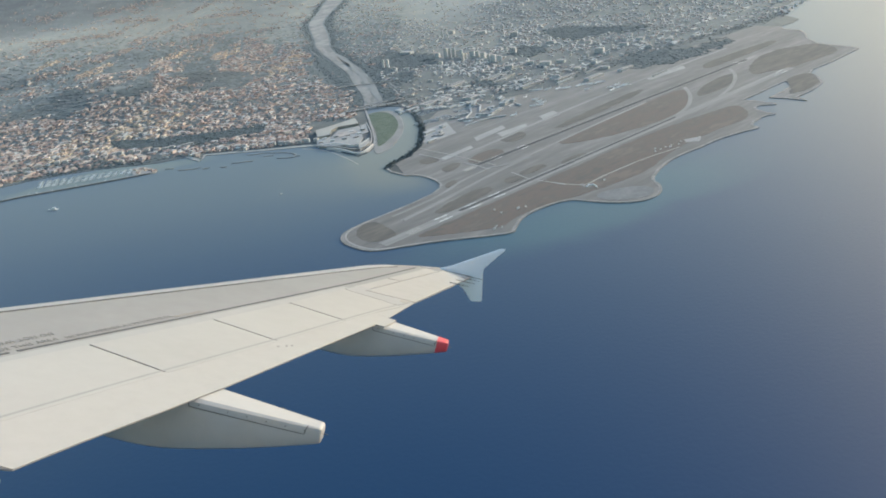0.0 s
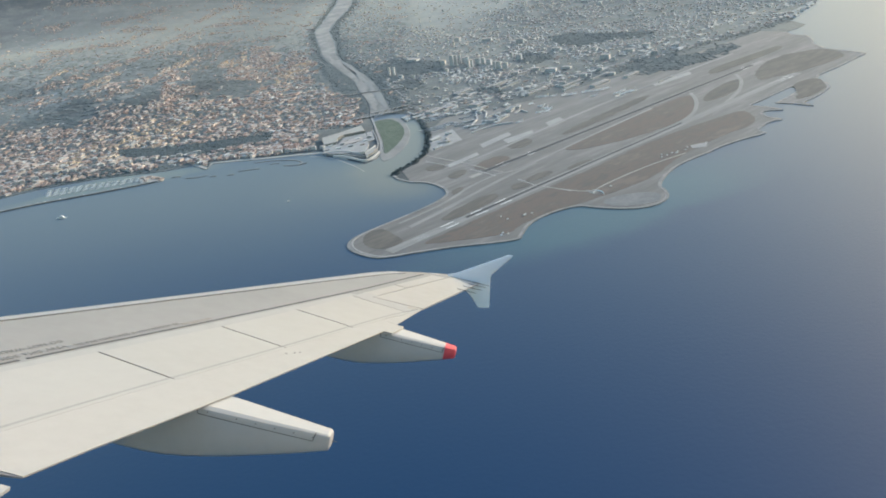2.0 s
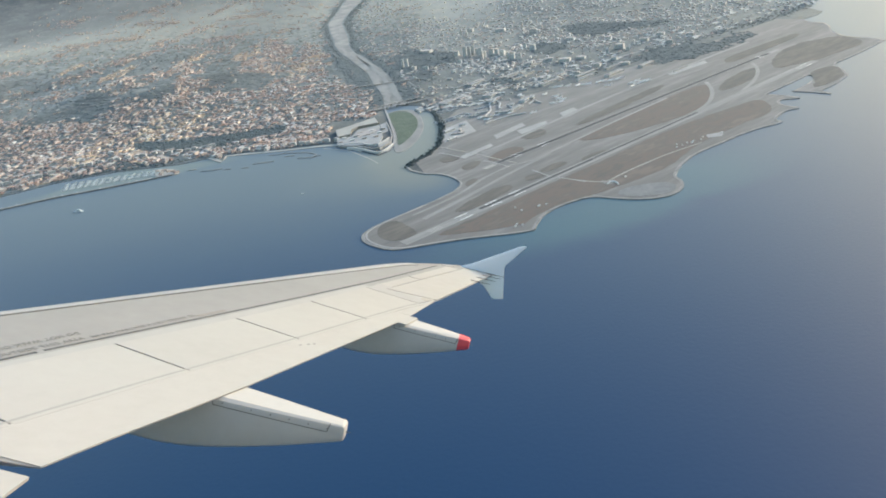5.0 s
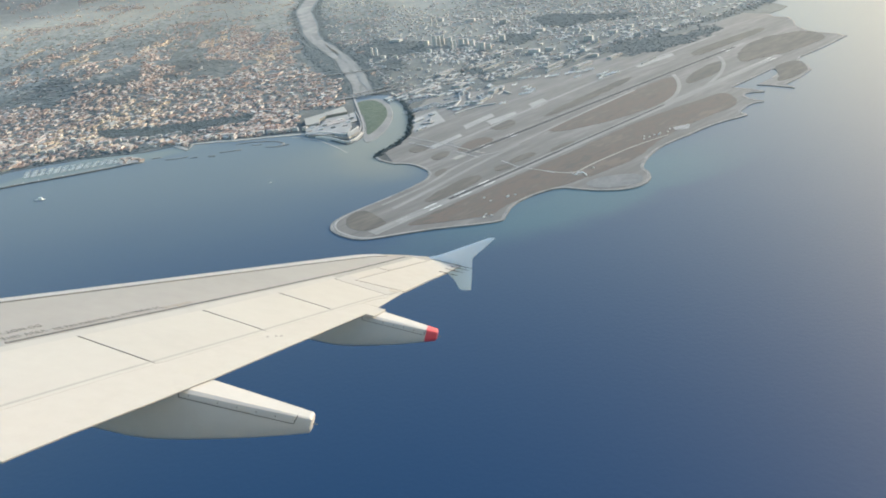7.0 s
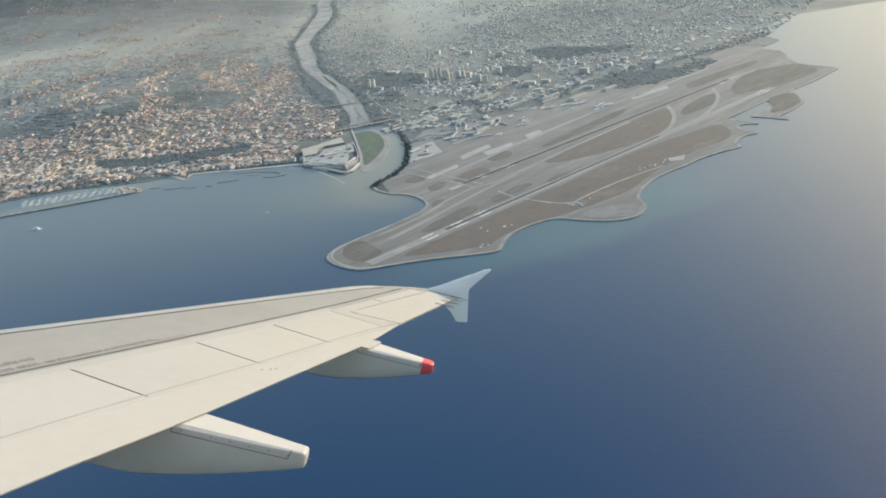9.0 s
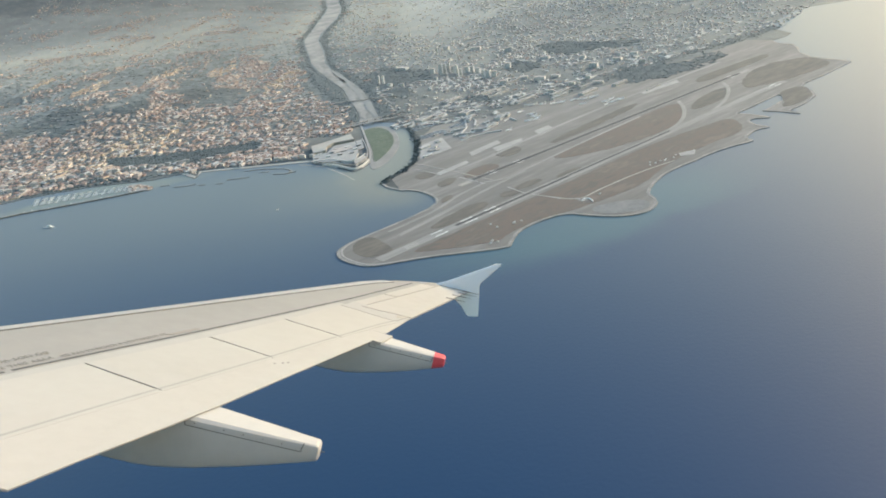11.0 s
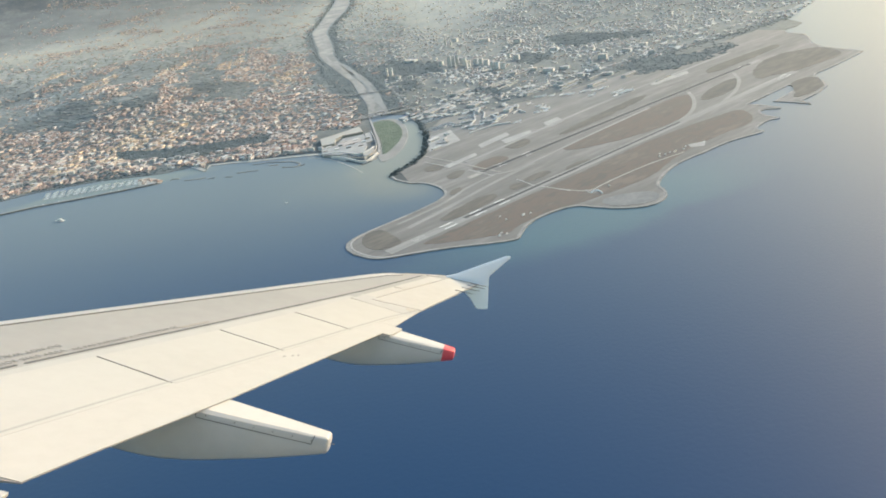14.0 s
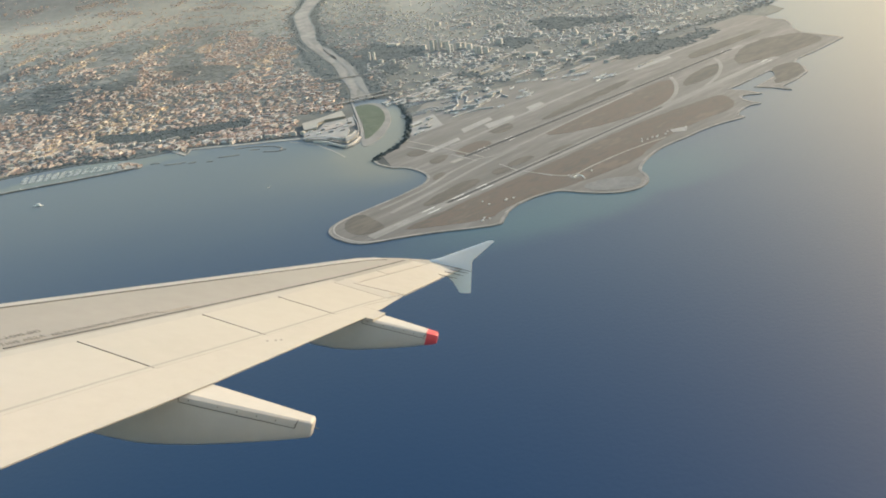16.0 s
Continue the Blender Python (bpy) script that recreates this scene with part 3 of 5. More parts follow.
TIP_HUTS = [(-639, 1517), (-627, 1505), (-625, 1518), (-613, 1506), (-602, 1501), (-591, 1489), (-623, 1488)]
GOLD = [(-981, 2877), (-1217, 2812), (-1518, 3095), (-792, 2965), (-505, 2628), (-796, 1868), (-693, 1845), (-756, 1812), (-881, 1703)]
WOODS = [[(-188, 2172), (-228, 2421), (-183, 2594), (-18, 2408), (-4, 2252), (-150, 2229)],
         [(440, 1914), (480, 2028), (561, 2001), (638, 1990), (742, 2056), (730, 2003), (597, 1884), (499, 1845), (439, 1850)],
         [(328, 2579), (416, 2609), (534, 2465), (629, 2436), (603, 2356), (495, 2369), (412, 2336), (349, 2419)],
         [(202, 2231), (236, 2354), (294, 2281), (291, 2203), (239, 2173)],
         [(-140, 2172), (-85, 2166), (-69, 2044), (-111, 2058)],
         [(75, 1959), (140, 1886), (129, 1840), (71, 1892)],
         [(-419, 2691), (-343, 2483), (-279, 2288), (-258, 2158), (-291, 2181), (-374, 2478)]]
FARWOOD = [(-225, 3535), (-291, 5010), (186, 4108), (294, 3451), (156, 3220), (-27, 3278)]
# built-up land west of the river: the shore town, and quarters on the ridges
QUARTERS = [[(-1700, 2300), (-1182, 2201), (-1047, 2108), (-1002, 2196), (-935, 2187), (-867, 2098), (-872, 2238), (-788, 2269), (-657, 2198), (-563, 2273), (-571, 2678), (-610, 3080), (-547, 3171), (-418, 2469), (-319, 2144), (-225, 1945), (-190, 1740), (-270, 1500), (-620, 1530), (-900, 1500), (-1700, 1200)],
            [(-847, 2267), (-952, 2676), (-943, 2800), (-852, 2589), (-802, 2372), (-741, 2417), (-715, 2350), (-783, 2265)],
            [(-716, 2549), (-810, 2965), (-834, 3418), (-737, 3403), (-650, 3115), (-548, 2554), (-601, 2462), (-675, 2561)],
            [(-1106, 2419), (-1178, 2735), (-1044, 2505), (-1015, 2394), (-1064, 2359)],
            [(-1452, 2723), (-1284, 2621), (-1165, 2405), (-1310, 2472)]]
# lanes of houses along the crests
CRESTS = [[(-1410, 2900), (-1355, 3031)], [(-1347, 3094), (-1279, 3116), (-1232, 3282)], [(-1836, 3880), (-1676, 3892), (-1544, 3908)], [(-1314, 3585), (-1260, 3763), (-1221, 4046)], [(-1047, 3465), (-928, 3567)], [(-1354, 4595), (-1325, 5001), (-1220, 5250)],
          [(-2287, 4728), (-2165, 4745)], [(-1743, 4494), (-1493, 4349)], [(-1932, 4722), (-1786, 4881), (-1679, 5071)], [(-991, 2494), (-944, 2621)], [(-1460, 2860), (-1379, 2881)], [(-973, 2998), (-916, 3222)], [(-2394, 5340), (-2045, 5278)], [(-1189, 4311), (-1005, 4431)], [(-1806, 3526), (-1797, 3719)]]
BANK_Y = [1300, 1823, 2200, 2700, 3100, 3500, 4000, 4500, 5000, 5600, 6300]
BANK_X = [-140, -160, -232, -365, -455, -510, -560, -590, -610, -640, -680]


def ease(a, b, x):
    t = np.clip((x - a) / (b - a), 0, 1)
    return t * t * (3 - 2 * t)


def height(x, y):
    """Height of the ground: flat by the shore and along the river, hills inland."""
    xr = np.interp(y, BANK_Y, BANK_X)
    west, east = xr - x, x - xr
    near = 1 - 0.9 * ease(2700, 3600, y)
    folds = (np.sin(x * 0.0061 + y * 0.0024 + 1.3) + np.sin(x * 0.0037 - y * 0.0058 + 0.4) + 0.6 * near * np.sin(x * 0.013 + y * 0.009) + 0.5 * near * np.sin(x * 0.019 - y * 0.012 + 2)) / 3.1
    h = (38 + (3 + 17 * near) * folds) * ease(120, 650, west) * ease(1680, 2600, y)
    h = h + (22 + 3 * folds) * ease(300, 1500, west) * ease(2500, 3900, y)
    h = h + 360 * ease(600, 3300, -x) * ease(4000, 6200, y)
    h = h + (34 + 12 * folds) * ease(350, 900, east) * ease(2500, 3600, y)
    h = h + (60 + 3 * folds) * ease(5200, 6250, y) * (0.92 + 0.08 * ease(0, 500, np.abs(x - xr)))
    return h


def eased(line, steps=2):
    """An open line with its corners cut round."""
    for _ in range(steps):
        out = [line[0]]
        for (ax, ay), (bx, by) in zip(line, line[1:]):
            out += [(ax * 0.75 + bx * 0.25, ay * 0.75 + by * 0.25), (ax * 0.25 + bx * 0.75, ay * 0.25 + by * 0.75)]
        line = out + [line[-1]]
    return line


GROUND = 0.7
SPIT, SOUTH = eased(SPIT), eased(SOUTH)
shore = WEST + EBANK + SPIT + SOUTH + EAST
outline = shore + [(2900, 4300), (3400, 5000), (3700, 6250), (-4600, 6250), (-4600, 700), (-1900, 1180)]
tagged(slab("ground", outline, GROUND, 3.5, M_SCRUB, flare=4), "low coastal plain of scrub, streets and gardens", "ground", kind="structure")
sea = mesh_object("sea", [(-9000, -4000, 0), (9000, -4000, 0), (9000, 9000, 0), (-9000, 9000, 0)], [(0, 1, 2, 3)], M_SEA)
tagged(sea, "deep blue sea with fine ripples and a pale river plume", "sea", kind="structure")

xs, ys = np.linspace(-4600, 2950, 220), np.linspace(1650, 6250, 160)
gx, gy = np.meshgrid(xs, ys)
gz = height(gx, gy) - 1.0
nx = len(xs)
hv = np.stack([gx.ravel(), gy.ravel(), gz.ravel()], 1).tolist()
hf = [(j * nx + i, j * nx + i + 1, (j + 1) * nx + i + 1, (j + 1) * nx + i) for j in range(len(ys) - 1) for i in range(nx - 1)]
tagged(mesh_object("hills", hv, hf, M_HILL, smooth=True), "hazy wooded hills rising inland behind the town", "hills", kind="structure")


def floor_at(x, y):
    return max(GROUND, float(height(np.float64(x), np.float64(y))) - 1.0)


# the river: gravel bed above the bridges, a green islet and channels below
bed_v = []
WEST_RIM, EAST_RIM = sorted(RIVW, key=lambda p: p[1]), sorted(RIVE, key=lambda p: p[1])


RIMS = [(np.array([p[1] for p in r], float), np.array([p[0] for p in r], float)) for r in (WEST_RIM, EAST_RIM)]


@functools.lru_cache(maxsize=4096)
def rim_pair(step):
    return [float(np.interp(step * 4.0, ys_, xs_)) for ys_, xs_ in RIMS]


def rims(y):
    return rim_pair(round(y / 4.0))


for k in range(60):
    y = 1815 + (6100 - 1815) * (k / 59) ** 1.2
    a, b = rims(y)
    for s in range(5):
        x = a + (b - a) * (0.04 + 0.92 * s / 4)
        bed_v.append((x, y, floor_at(x, y) + 0.8 - 0.5 * math.sin(math.pi * s / 4)))
bed_f = [(k * 5 + s, k * 5 + s + 1, k * 5 + s + 6, k * 5 + s + 5) for k in range(59) for s in range(4)]
tagged(mesh_object("river_bed", bed_v, bed_f, M_GRAVEL), "wide pale gravel bed of a braided river", "river bed", kind="structure")


def bar(name, f0, f1, y0, y1, mat, label):
    """A lens of pale shingle or shallow water lying along the bed."""
    v = []
    for k in range(17):
        y = y0 + (y1 - y0) * k / 16
        a, b = rims(y)
        m = f0 + (f1 - f0) * k / 16 + 0.05 * math.sin(k * 0.9)
        w = 0.16 * math.sin(math.pi * k / 16) ** 0.7
        v += [(a + (b - a) * (m + s * w), y, floor_at(a, y) + 1.0) for s in (-1, 1)]
    tagged(mesh_object(name, v, [(2 * k, 2 * k + 1, 2 * k + 3, 2 * k + 2) for k in range(16)], mat), label, "river bed", kind="structure")


bar("shingle_bar", 0.25, 0.3, 1845, 1985, M_BAR, "bare pale shingle bar in the river bed")
bar("shingle_bar", 0.2, 0.45, 2030, 2330, M_BAR, "bare pale shingle bar in the river bed")
bar("shingle_bar", 0.6, 0.4, 2380, 2900, M_BAR, "bare pale shingle bar in the river bed")
bar("stream", 0.78, 0.7, 1840, 2200, M_STREAM, "shallow braided stream on pale gravel")
bar("stream", 0.6, 0.75, 2150, 2700, M_STREAM, "shallow braided stream on pale gravel")
tagged(slab("gravel_fringe", rounded(BAR, 2), 0.6, 1.4, M_BAR, flare=4), "pale gravel fringe round the river islet", "river bed", kind="structure")
tagged(slab("islet", rounded(ISLET, 2), 0.9, 1.6, M_ISLET, flare=3), "low green scrub islet in the river mouth", "islet", kind="structure")

# ---- airfield ----
AIRFIELD = SPIT + SOUTH + EAST[:24] + [(860, 2180), (640, 2010), (420, 1860), (200, 1740), (60, 1690), (-20, 1680), (-58, 1573), (-52, 1501), (-58, 1415), (-78, 1362), (-104, 1330)]
tagged(slab("airfield", AIRFIELD, GROUND + 0.25, 0.2, M_ASPHALT), "wide airfield of worn grey-brown asphalt on the shore", "airfield", kind="structure")
armour = EBANK[4:] + SPIT[1:] + SOUTH[1:] + EAST[1:24]
tagged(ribbon("rock_armour", armour, 5.5, GROUND + 0.45, M_ROCK, 1.6, side=1.0), "pale band of rock armour along the airfield shore", "rock armour", kind="structure")
tagged(ribbon("beach", WEST[7:17], 13, GROUND + 0.3, M_SAND, 1.6, side=2.0), "narrow shingle beach below the waterfront", "beach", kind="structure")
tagged(ribbon("sand_spit", eased(SANDSPIT), 4, 0.22, M_SAND, 0.6), "thin curved sand spit awash off the quay", "sand spit", kind="structure")
tagged(ribbon("embankment", eased(WEST[-6:]), 5, GROUND + 0.9, M_CONCRETE, 2.5, side=2.5), "pale curved river embankment wall", "embankment", kind="structure")
tagged(ribbon("perimeter_road", [(x * 0.985 + 3, y * 0.995 + 7) for x, y in SPIT[24:60]], 3.2, GROUND + 0.6, M_CONCRETE), "narrow perimeter road inside the shore", "road", kind="structure")

def frayed(ring, step=9.0, amp=3.2):
    """An outline cut into short pieces, whose corners stray a little."""
    out = []
    for (ax, ay), (bx, by) in zip(ring, ring[1:] + ring[:1]):
        n = max(1, int(math.hypot(bx - ax, by - ay) / step))
        for i in range(n):
            x, y = ax + (bx - ax) * i / n, ay + (by - ay) * i / n
            out.append((x + amp * noise.noise((x * 0.06, y * 0.06, 1.0)), y + amp * noise.noise((x * 0.06, y * 0.06, 5.0))))
    return out


for k, g in enumerate(GRASS):
    ob = slab("grass_patch", frayed(rounded(g, 2)), GROUND + 0.40 + 0.008 * k, 0.25, M_RUSTGRASS if k in RUSTY else M_DRYGRASS)
    tagged(ob, "dry brown grass between runways and taxiways", "grass", kind="structure")


def along(a, b, t, off=0.0):
    (ax, ay), (bx, by) = a, b
    d = math.hypot(bx - ax, by - ay)
    return ax + (bx - ax) * t - (by - ay) / d * off, ay + (by - ay) * t + (bx - ax) / d * off


def runway(name, a, b, width, z):
    ob = ribbon(name, [along(a, b, t / 12) for t in range(13)], width, z, M_RUNWAY, 0.25)
    tagged(ob, "long grey runway with dark tyre marks and white bars", "runway", kind="structure")
    length = math.hypot(b[0] - a[0], b[1] - a[1])

    def strip(pname, t0, t1, off, w, mat):
        pts = [along(a, b, t0, off - w / 2), along(a, b, t1, off - w / 2), along(a, b, t1, off + w / 2), along(a, b, t0, off + w / 2)]
        return slab(pname, pts, z + 0.12, 0.1, mat, parent=ob)

    return ob, strip, length


run_s, mark_s, len_s = runway("runway", *RUN_S, 19, GROUND + 0.62)
for t0, t1, off, w in ((0.13, 0.36, 1.2, 6.4), (0.362, 0.62, 2.5, 5.0)):
    mark_s("rubber_strip", t0, t1, off, w, M_RUBBER)
for t in (0.04, 0.93):
    for off in (-6.5, -4.5, -2.5, -0.5, 1.5, 3.5, 5.5):
        mark_s("threshold_bar", t, t + 0.022, off, 0.7, M_LINE)
for t in (0.09, 0.143, 0.188, 0.955):
    for off in (-6.0, 6.0):
        mark_s("touchdown_bar", t, t + 0.021, off, 1.6, M_WHITE)
run_n, mark_n, len_n = runway("runway", *RUN_N, 16, GROUND + 0.62)
mark_n("rubber_strip", 0.01, 0.95, 0, 9.5, M_RUBBER)
for t in (0.05, 0.125, 0.90):
    for off in (-5.0, 5.0):
        mark_n("touchdown_bar", t, t + 0.021, off, 1.5, M_WHITE)
mark_n("threshold_block", -0.026, 0.0, -3, 11, M_SAND)
for k, (line, w) in enumerate(TAXI):
    if k in (3, 4, 5):
        continue
    tagged(ribbon("taxiway", eased(line), w, GROUND + 0.55 + 0.012 * k, M_LINE if w < 2.5 else M_SAND if k in (9, 10) else M_RUNWAY, 0.25), "pale grey taxiway", "taxiway", kind="structure")
for k, g in enumerate(APRON[:-1]):
    tagged(slab("apron", g, GROUND + 0.5 + 0.02 * k, 0.2, M_CONCRETE), "pale concrete aircraft apron", "apron", kind="structure")
tagged(slab("gravel_yard", rounded(YARD, 2), GROUND + 0.47, 0.2, M_YARD), "grey gravel yard on the rounded headland", "yard", kind="structure")
tagged(ribbon("white_wall", eased(WHITEWALL), 1.3, GROUND + 1.6, M_WHITE, 1.4), "short curved white wall on the shore side", "wall", kind="structure")

# ---- town: houses, blocks, sheds, trees ----
rng = np.random.default_rng(7)
WX, WY = [p[0] for p in WEST[:19]], [p[1] for p in WEST[:19]]


class Pile:
    """Collects many small solids into one mesh."""

    def __init__(self):
        self.v, self.f, self.s = [], [], []

    def house(self, x, y, z, w, d, h, turn, roof, slots=(0, 1), base=3.0):
        c, s = math.cos(turn), math.sin(turn)
        k = len(self.v)
        e = 0.12 * min(w, d)

        def put(px, py, pz):
            self.v.append((x + px * c - py * s, y + px * s + py * c, pz))

        for pz in (z - base, z + h):
            for px, py in ((-w / 2, -d / 2), (w / 2, -d / 2), (w / 2, d / 2), (-w / 2, d / 2)):
                put(px, py, pz)
        self.f += [(k, k + 1, k + 5, k + 4), (k + 1, k + 2, k + 6, k + 5), (k + 2, k + 3, k + 7, k + 6), (k + 3, k, k + 4, k + 7)]
        self.s += [slots[0]] * 4
        if roof > 0:
            for px, py in ((-w / 2 - e, -d / 2 - e), (w / 2 + e, -d / 2 - e), (w / 2 + e, d / 2 + e), (-w / 2 - e, d / 2 + e)):
                put(px, py, z + h - 0.02)
            r = max(0, w / 2 - d / 2) + 0.1
            put(-r, 0, z + h + roof), put(r, 0, z + h + roof)
            q = k + 8
            self.f += [(q, q + 1, q + 5, q + 4), (q + 1, q + 2, q + 5), (q + 2, q + 3, q + 4, q + 5), (q + 3, q, q + 4)]
            self.s += [slots[1]] * 4
        else:
            self.f += [(k + 4, k + 5, k + 6, k + 7)]
            self.s += [slots[1]]

    def clump(self, x, y, z, r, h):
        k = len(self.v)
        a0 = rng.uniform(0, 6.3)
        for ring, (rr, zz) in enumerate(((0.75, 0.15), (1.0, 0.45), (0.62, 0.82))):
            for i in range(5):
                a = a0 + ring * 0.6 + i * 1.2566
                j = r * rr * rng.uniform(0.65, 1.25)
                self.v.append((x + j * math.cos(a), y + j * math.sin(a), z + h * zz * rng.uniform(0.8, 1.2)))
        self.v.append((x + rng.uniform(-0.2, 0.2) * r, y, z + h))
        for ring in (0, 1):
            for i in range(5):
                j = (i + 1) % 5
                self.f.append((k + ring * 5 + i, k + ring * 5 + j, k + ring * 5 + 5 + j, k + ring * 5 + 5 + i))
        self.f += [(k + 10 + i, k + 10 + (i + 1) % 5, k + 15) for i in range(5)]
        self.s += [0] * 15

    def make(self, name, mats, label, category, group=""):
        ob = mesh_object(name, self.v, self.f, mats, self.s)
        return tagged(ob, label, category, group, "stuff")


def coast_y(x):
    return float(np.interp(x, WX, WY))


def near_river(x, y, room):
    a, b = rims(y)
    return a - room < x < b + room


def inside(x, y, ring):
    hit = False
    for (ax, ay), (bx, by) in zip(ring, ring[1:] + ring[:1]):
        if (ay > y) != (by > y) and x < ax + (y - ay) * (bx - ax) / (by - ay):
            hit = not hit
    return hit


def in_belt(x, y):
    """The dark pine belt just inland of the waterfront."""
    return inside(x, y, BELTS[0])


def in_wood(x, y):
    return any(inside(x, y, b) for b in WOODS)


def fill(ring, count):
    xs, ys = [p[0] for p in ring], [p[1] for p in ring]
    out = []
    while len(out) < count:
        x, y = rng.uniform(min(xs), max(xs)), rng.uniform(min(ys), max(ys))
        if inside(x, y, ring):
            out.append((x, y))
    return out


def in_mall(x, y):
    return -300 < x < -140 and 1420 < y < 1720


def to_line(x, y, pts):
    """Distance to a lane; depth counts a third, since the lanes climb."""
    best = 1e9
    for (ax, ay), (bx, by) in zip(pts, pts[1:]):
        dx, dy, px, py = bx - ax, (by - ay) * 0.3, x - ax, (y - ay) * 0.3
        t = min(1.0, max(0.0, (px * dx + py * dy) / (dx * dx + dy * dy)))
        best = min(best, math.hypot(px - t * dx, py - t * dy))
    return best


def grain(x, y, size, ph):
    """Smooth noise from 0 to 1."""
    return 0.5 + 0.5 * max(-1.0, min(1.0, 1.5 * noise.noise((x / size, y / size, ph))))


houses, trees, pines, slopes = Pile(), Pile(), Pile(), Pile()
AXIS = math.atan2(0.806, 1)
villas = []
for _ in range(130000):
    x, y = rng.uniform(-2500, -150), 1480 + 4300 * rng.uniform() ** 1.7
    lay = 0.95 + 0.22 * math.sin(x * 0.0021 + y * 0.0016)
    ca, sa = math.cos(lay), math.sin(lay)
    p, q = x * ca + y * sa, y * ca - x * sa
    q = round(q / 9.0) * 9.0 + rng.normal(0, 1.0)
    x, y = p * ca - q * sa, p * sa + q * ca
    cy = coast_y(x)
    if y < cy + 16 or near_river(x, y, 16) or in_mall(x, y) or in_belt(x, y):
        continue
    rim = y - cy
    wx, wy = x + 50 * noise.noise((x * 0.012, y * 0.012, 3.0)), y + 150 * noise.noise((x * 0.012, y * 0.008, 7.0))
    built = any(inside(wx, wy, z_) for z_ in QUARTERS)
    lane = min(to_line(x, y, c) for c in CRESTS) if not built else 99.0
    patch_ = grain(x, y, 60, 1.0)
    street = abs((p + 2000) % 66 - 33) > 30.5
    if built:
        dense = 0.0 if street else 0.16 + 0.46 * patch_ if rim < 560 else min(0.9, 0.12 + 1.15 * max(0.0, 0.6 * patch_ + 0.4 * grain(x, y, 150, 5.0) - 0.28) * 1.9)
        if rim < 170 and x < -560:
            dense *= 0.75
    elif lane < 38:
        dense = 1.25 * patch_ * (1 - lane / 40)
    else:
        dense = 0.9 * max(0.0, grain(x, y, 150, 8.0) - 0.60) + 0.015
    to_gold = min(math.hypot(x - gx_, (y - gy_) * 0.2) for gx_, gy_ in GOLD)
    if to_gold < 34:
        dense = max(dense, 0.5)
    z = floor_at(x, y)
    turn = lay - 0.1 + rng.normal(0, 0.3) + (math.pi / 2 if rng.uniform() < 0.35 else 0)
    if rng.uniform() < dense:
        big = rng.uniform() < (0.26 if rim < 300 else 0.18)
        w, d = (rng.uniform(8, 17), rng.uniform(5, 7.5)) if big else (rng.uniform(4.6, 9.5), rng.uniform(3.6, 5.6))
        flat = big and rng.uniform() < 0.7
        tall = rng.uniform(2.2, 4.4) if big else rng.uniform(1.1, 1.9)
        if rim < 62 and -1060 < x and len(villas) < 240:
            villas.append((x, y, z, w, tall, turn, flat))
        else:
            gold = to_gold < 38 * (0.6 + 0.8 * rng.uniform())
            houses.house(x, y, z, w, d, tall, turn, 0 if flat else rng.uniform(0.45, 0.8), (3, 3) if rng.uniform() < 0.14 else (5, 2) if gold and flat else (5, 1) if gold else (0, 2) if flat else (0, 1))
    elif built and rng.uniform() < 0.34:
        trees.clump(x, y, z - 0.5, rng.uniform(3, 6.5), rng.uniform(1.3, 2.1))
    elif not built and rng.uniform() < 0.30 * (1 - ease(2500, 4300, y + 260 * noise.noise((x * 0.004, y * 0.003, 2.0)))):
        slopes.clump(x, y, z - 0.8, rng.uniform(7, 15), rng.uniform(1.4, 2.2))
for _ in range(85000):
    x, y = rng.uniform(-600, 2500), 1700 + 4200 * rng.uniform() ** 1.45
    edge = 1690 + 0.63 * (x - 60)
    if y < edge + 20 or x < rims(y)[1] + 30 or x > 900 + (y - 2160) * 0.75 or in_wood(x, y):
        continue
    rim = y - edge
    core = 0.55 * grain(x, y, 190, 2.0) + 0.45 * grain(x, y, 70, 4.0)
    dense = (0.34 if rim < 260 else 0.80) * math.exp(-max(0, rim - 1300) / 1500) * min(1.0, max(0.12, 2.6 * (core - 0.24)))
    dense *= 0.55 if x < -20 + 0.1 * (y - 1800) and rim > 200 else 1.0
    if inside(x, y, FARWOOD):
        dense *= 0.3
    z = floor_at(x, y)
    turn = AXIS + 0.28 + 0.2 * math.sin(x * 0.004) + rng.normal(0, 0.1) + (math.pi / 2 if rng.uniform() < 0.45 else 0)
    if rng.uniform() < dense:
        u = rng.uniform()
        if rim < 240 and u < 0.16:
            houses.house(x, y, z, rng.uniform(14, 30), rng.uniform(6, 11), rng.uniform(1.8, 2.8), AXIS + 0.1, 0, (3, 4))
        elif u < 0.40:
            houses.house(x, y, z, rng.uniform(6, 14), rng.uniform(4, 6), rng.uniform(2.0, 4.4), turn, 0, (3, 3))
        else:
            houses.house(x, y, z, rng.uniform(4, 8), rng.uniform(3.6, 5), rng.uniform(1.3, 2.4), turn, rng.uniform(0.5, 0.9), (3, 1) if rng.uniform() < 0.4 else (3, 2))
    elif rim < 1500 and rng.uniform() < 0.20:
        trees.clump(x, y, z - 0.6, rng.uniform(4, 9), rng.uniform(1.0, 1.6))
for belt, count in zip(BELTS, (2300, 650)):
    for x, y in fill(belt, count):
        x, y = x + rng.normal(0, 8), y + rng.normal(0, 14)
        if not in_mall(x, y) and y > coast_y(x) + 8:
            pines.clump(x, y, GROUND - 0.4, rng.uniform(3.0, 5.6), rng.uniform(1.9, 2.8))
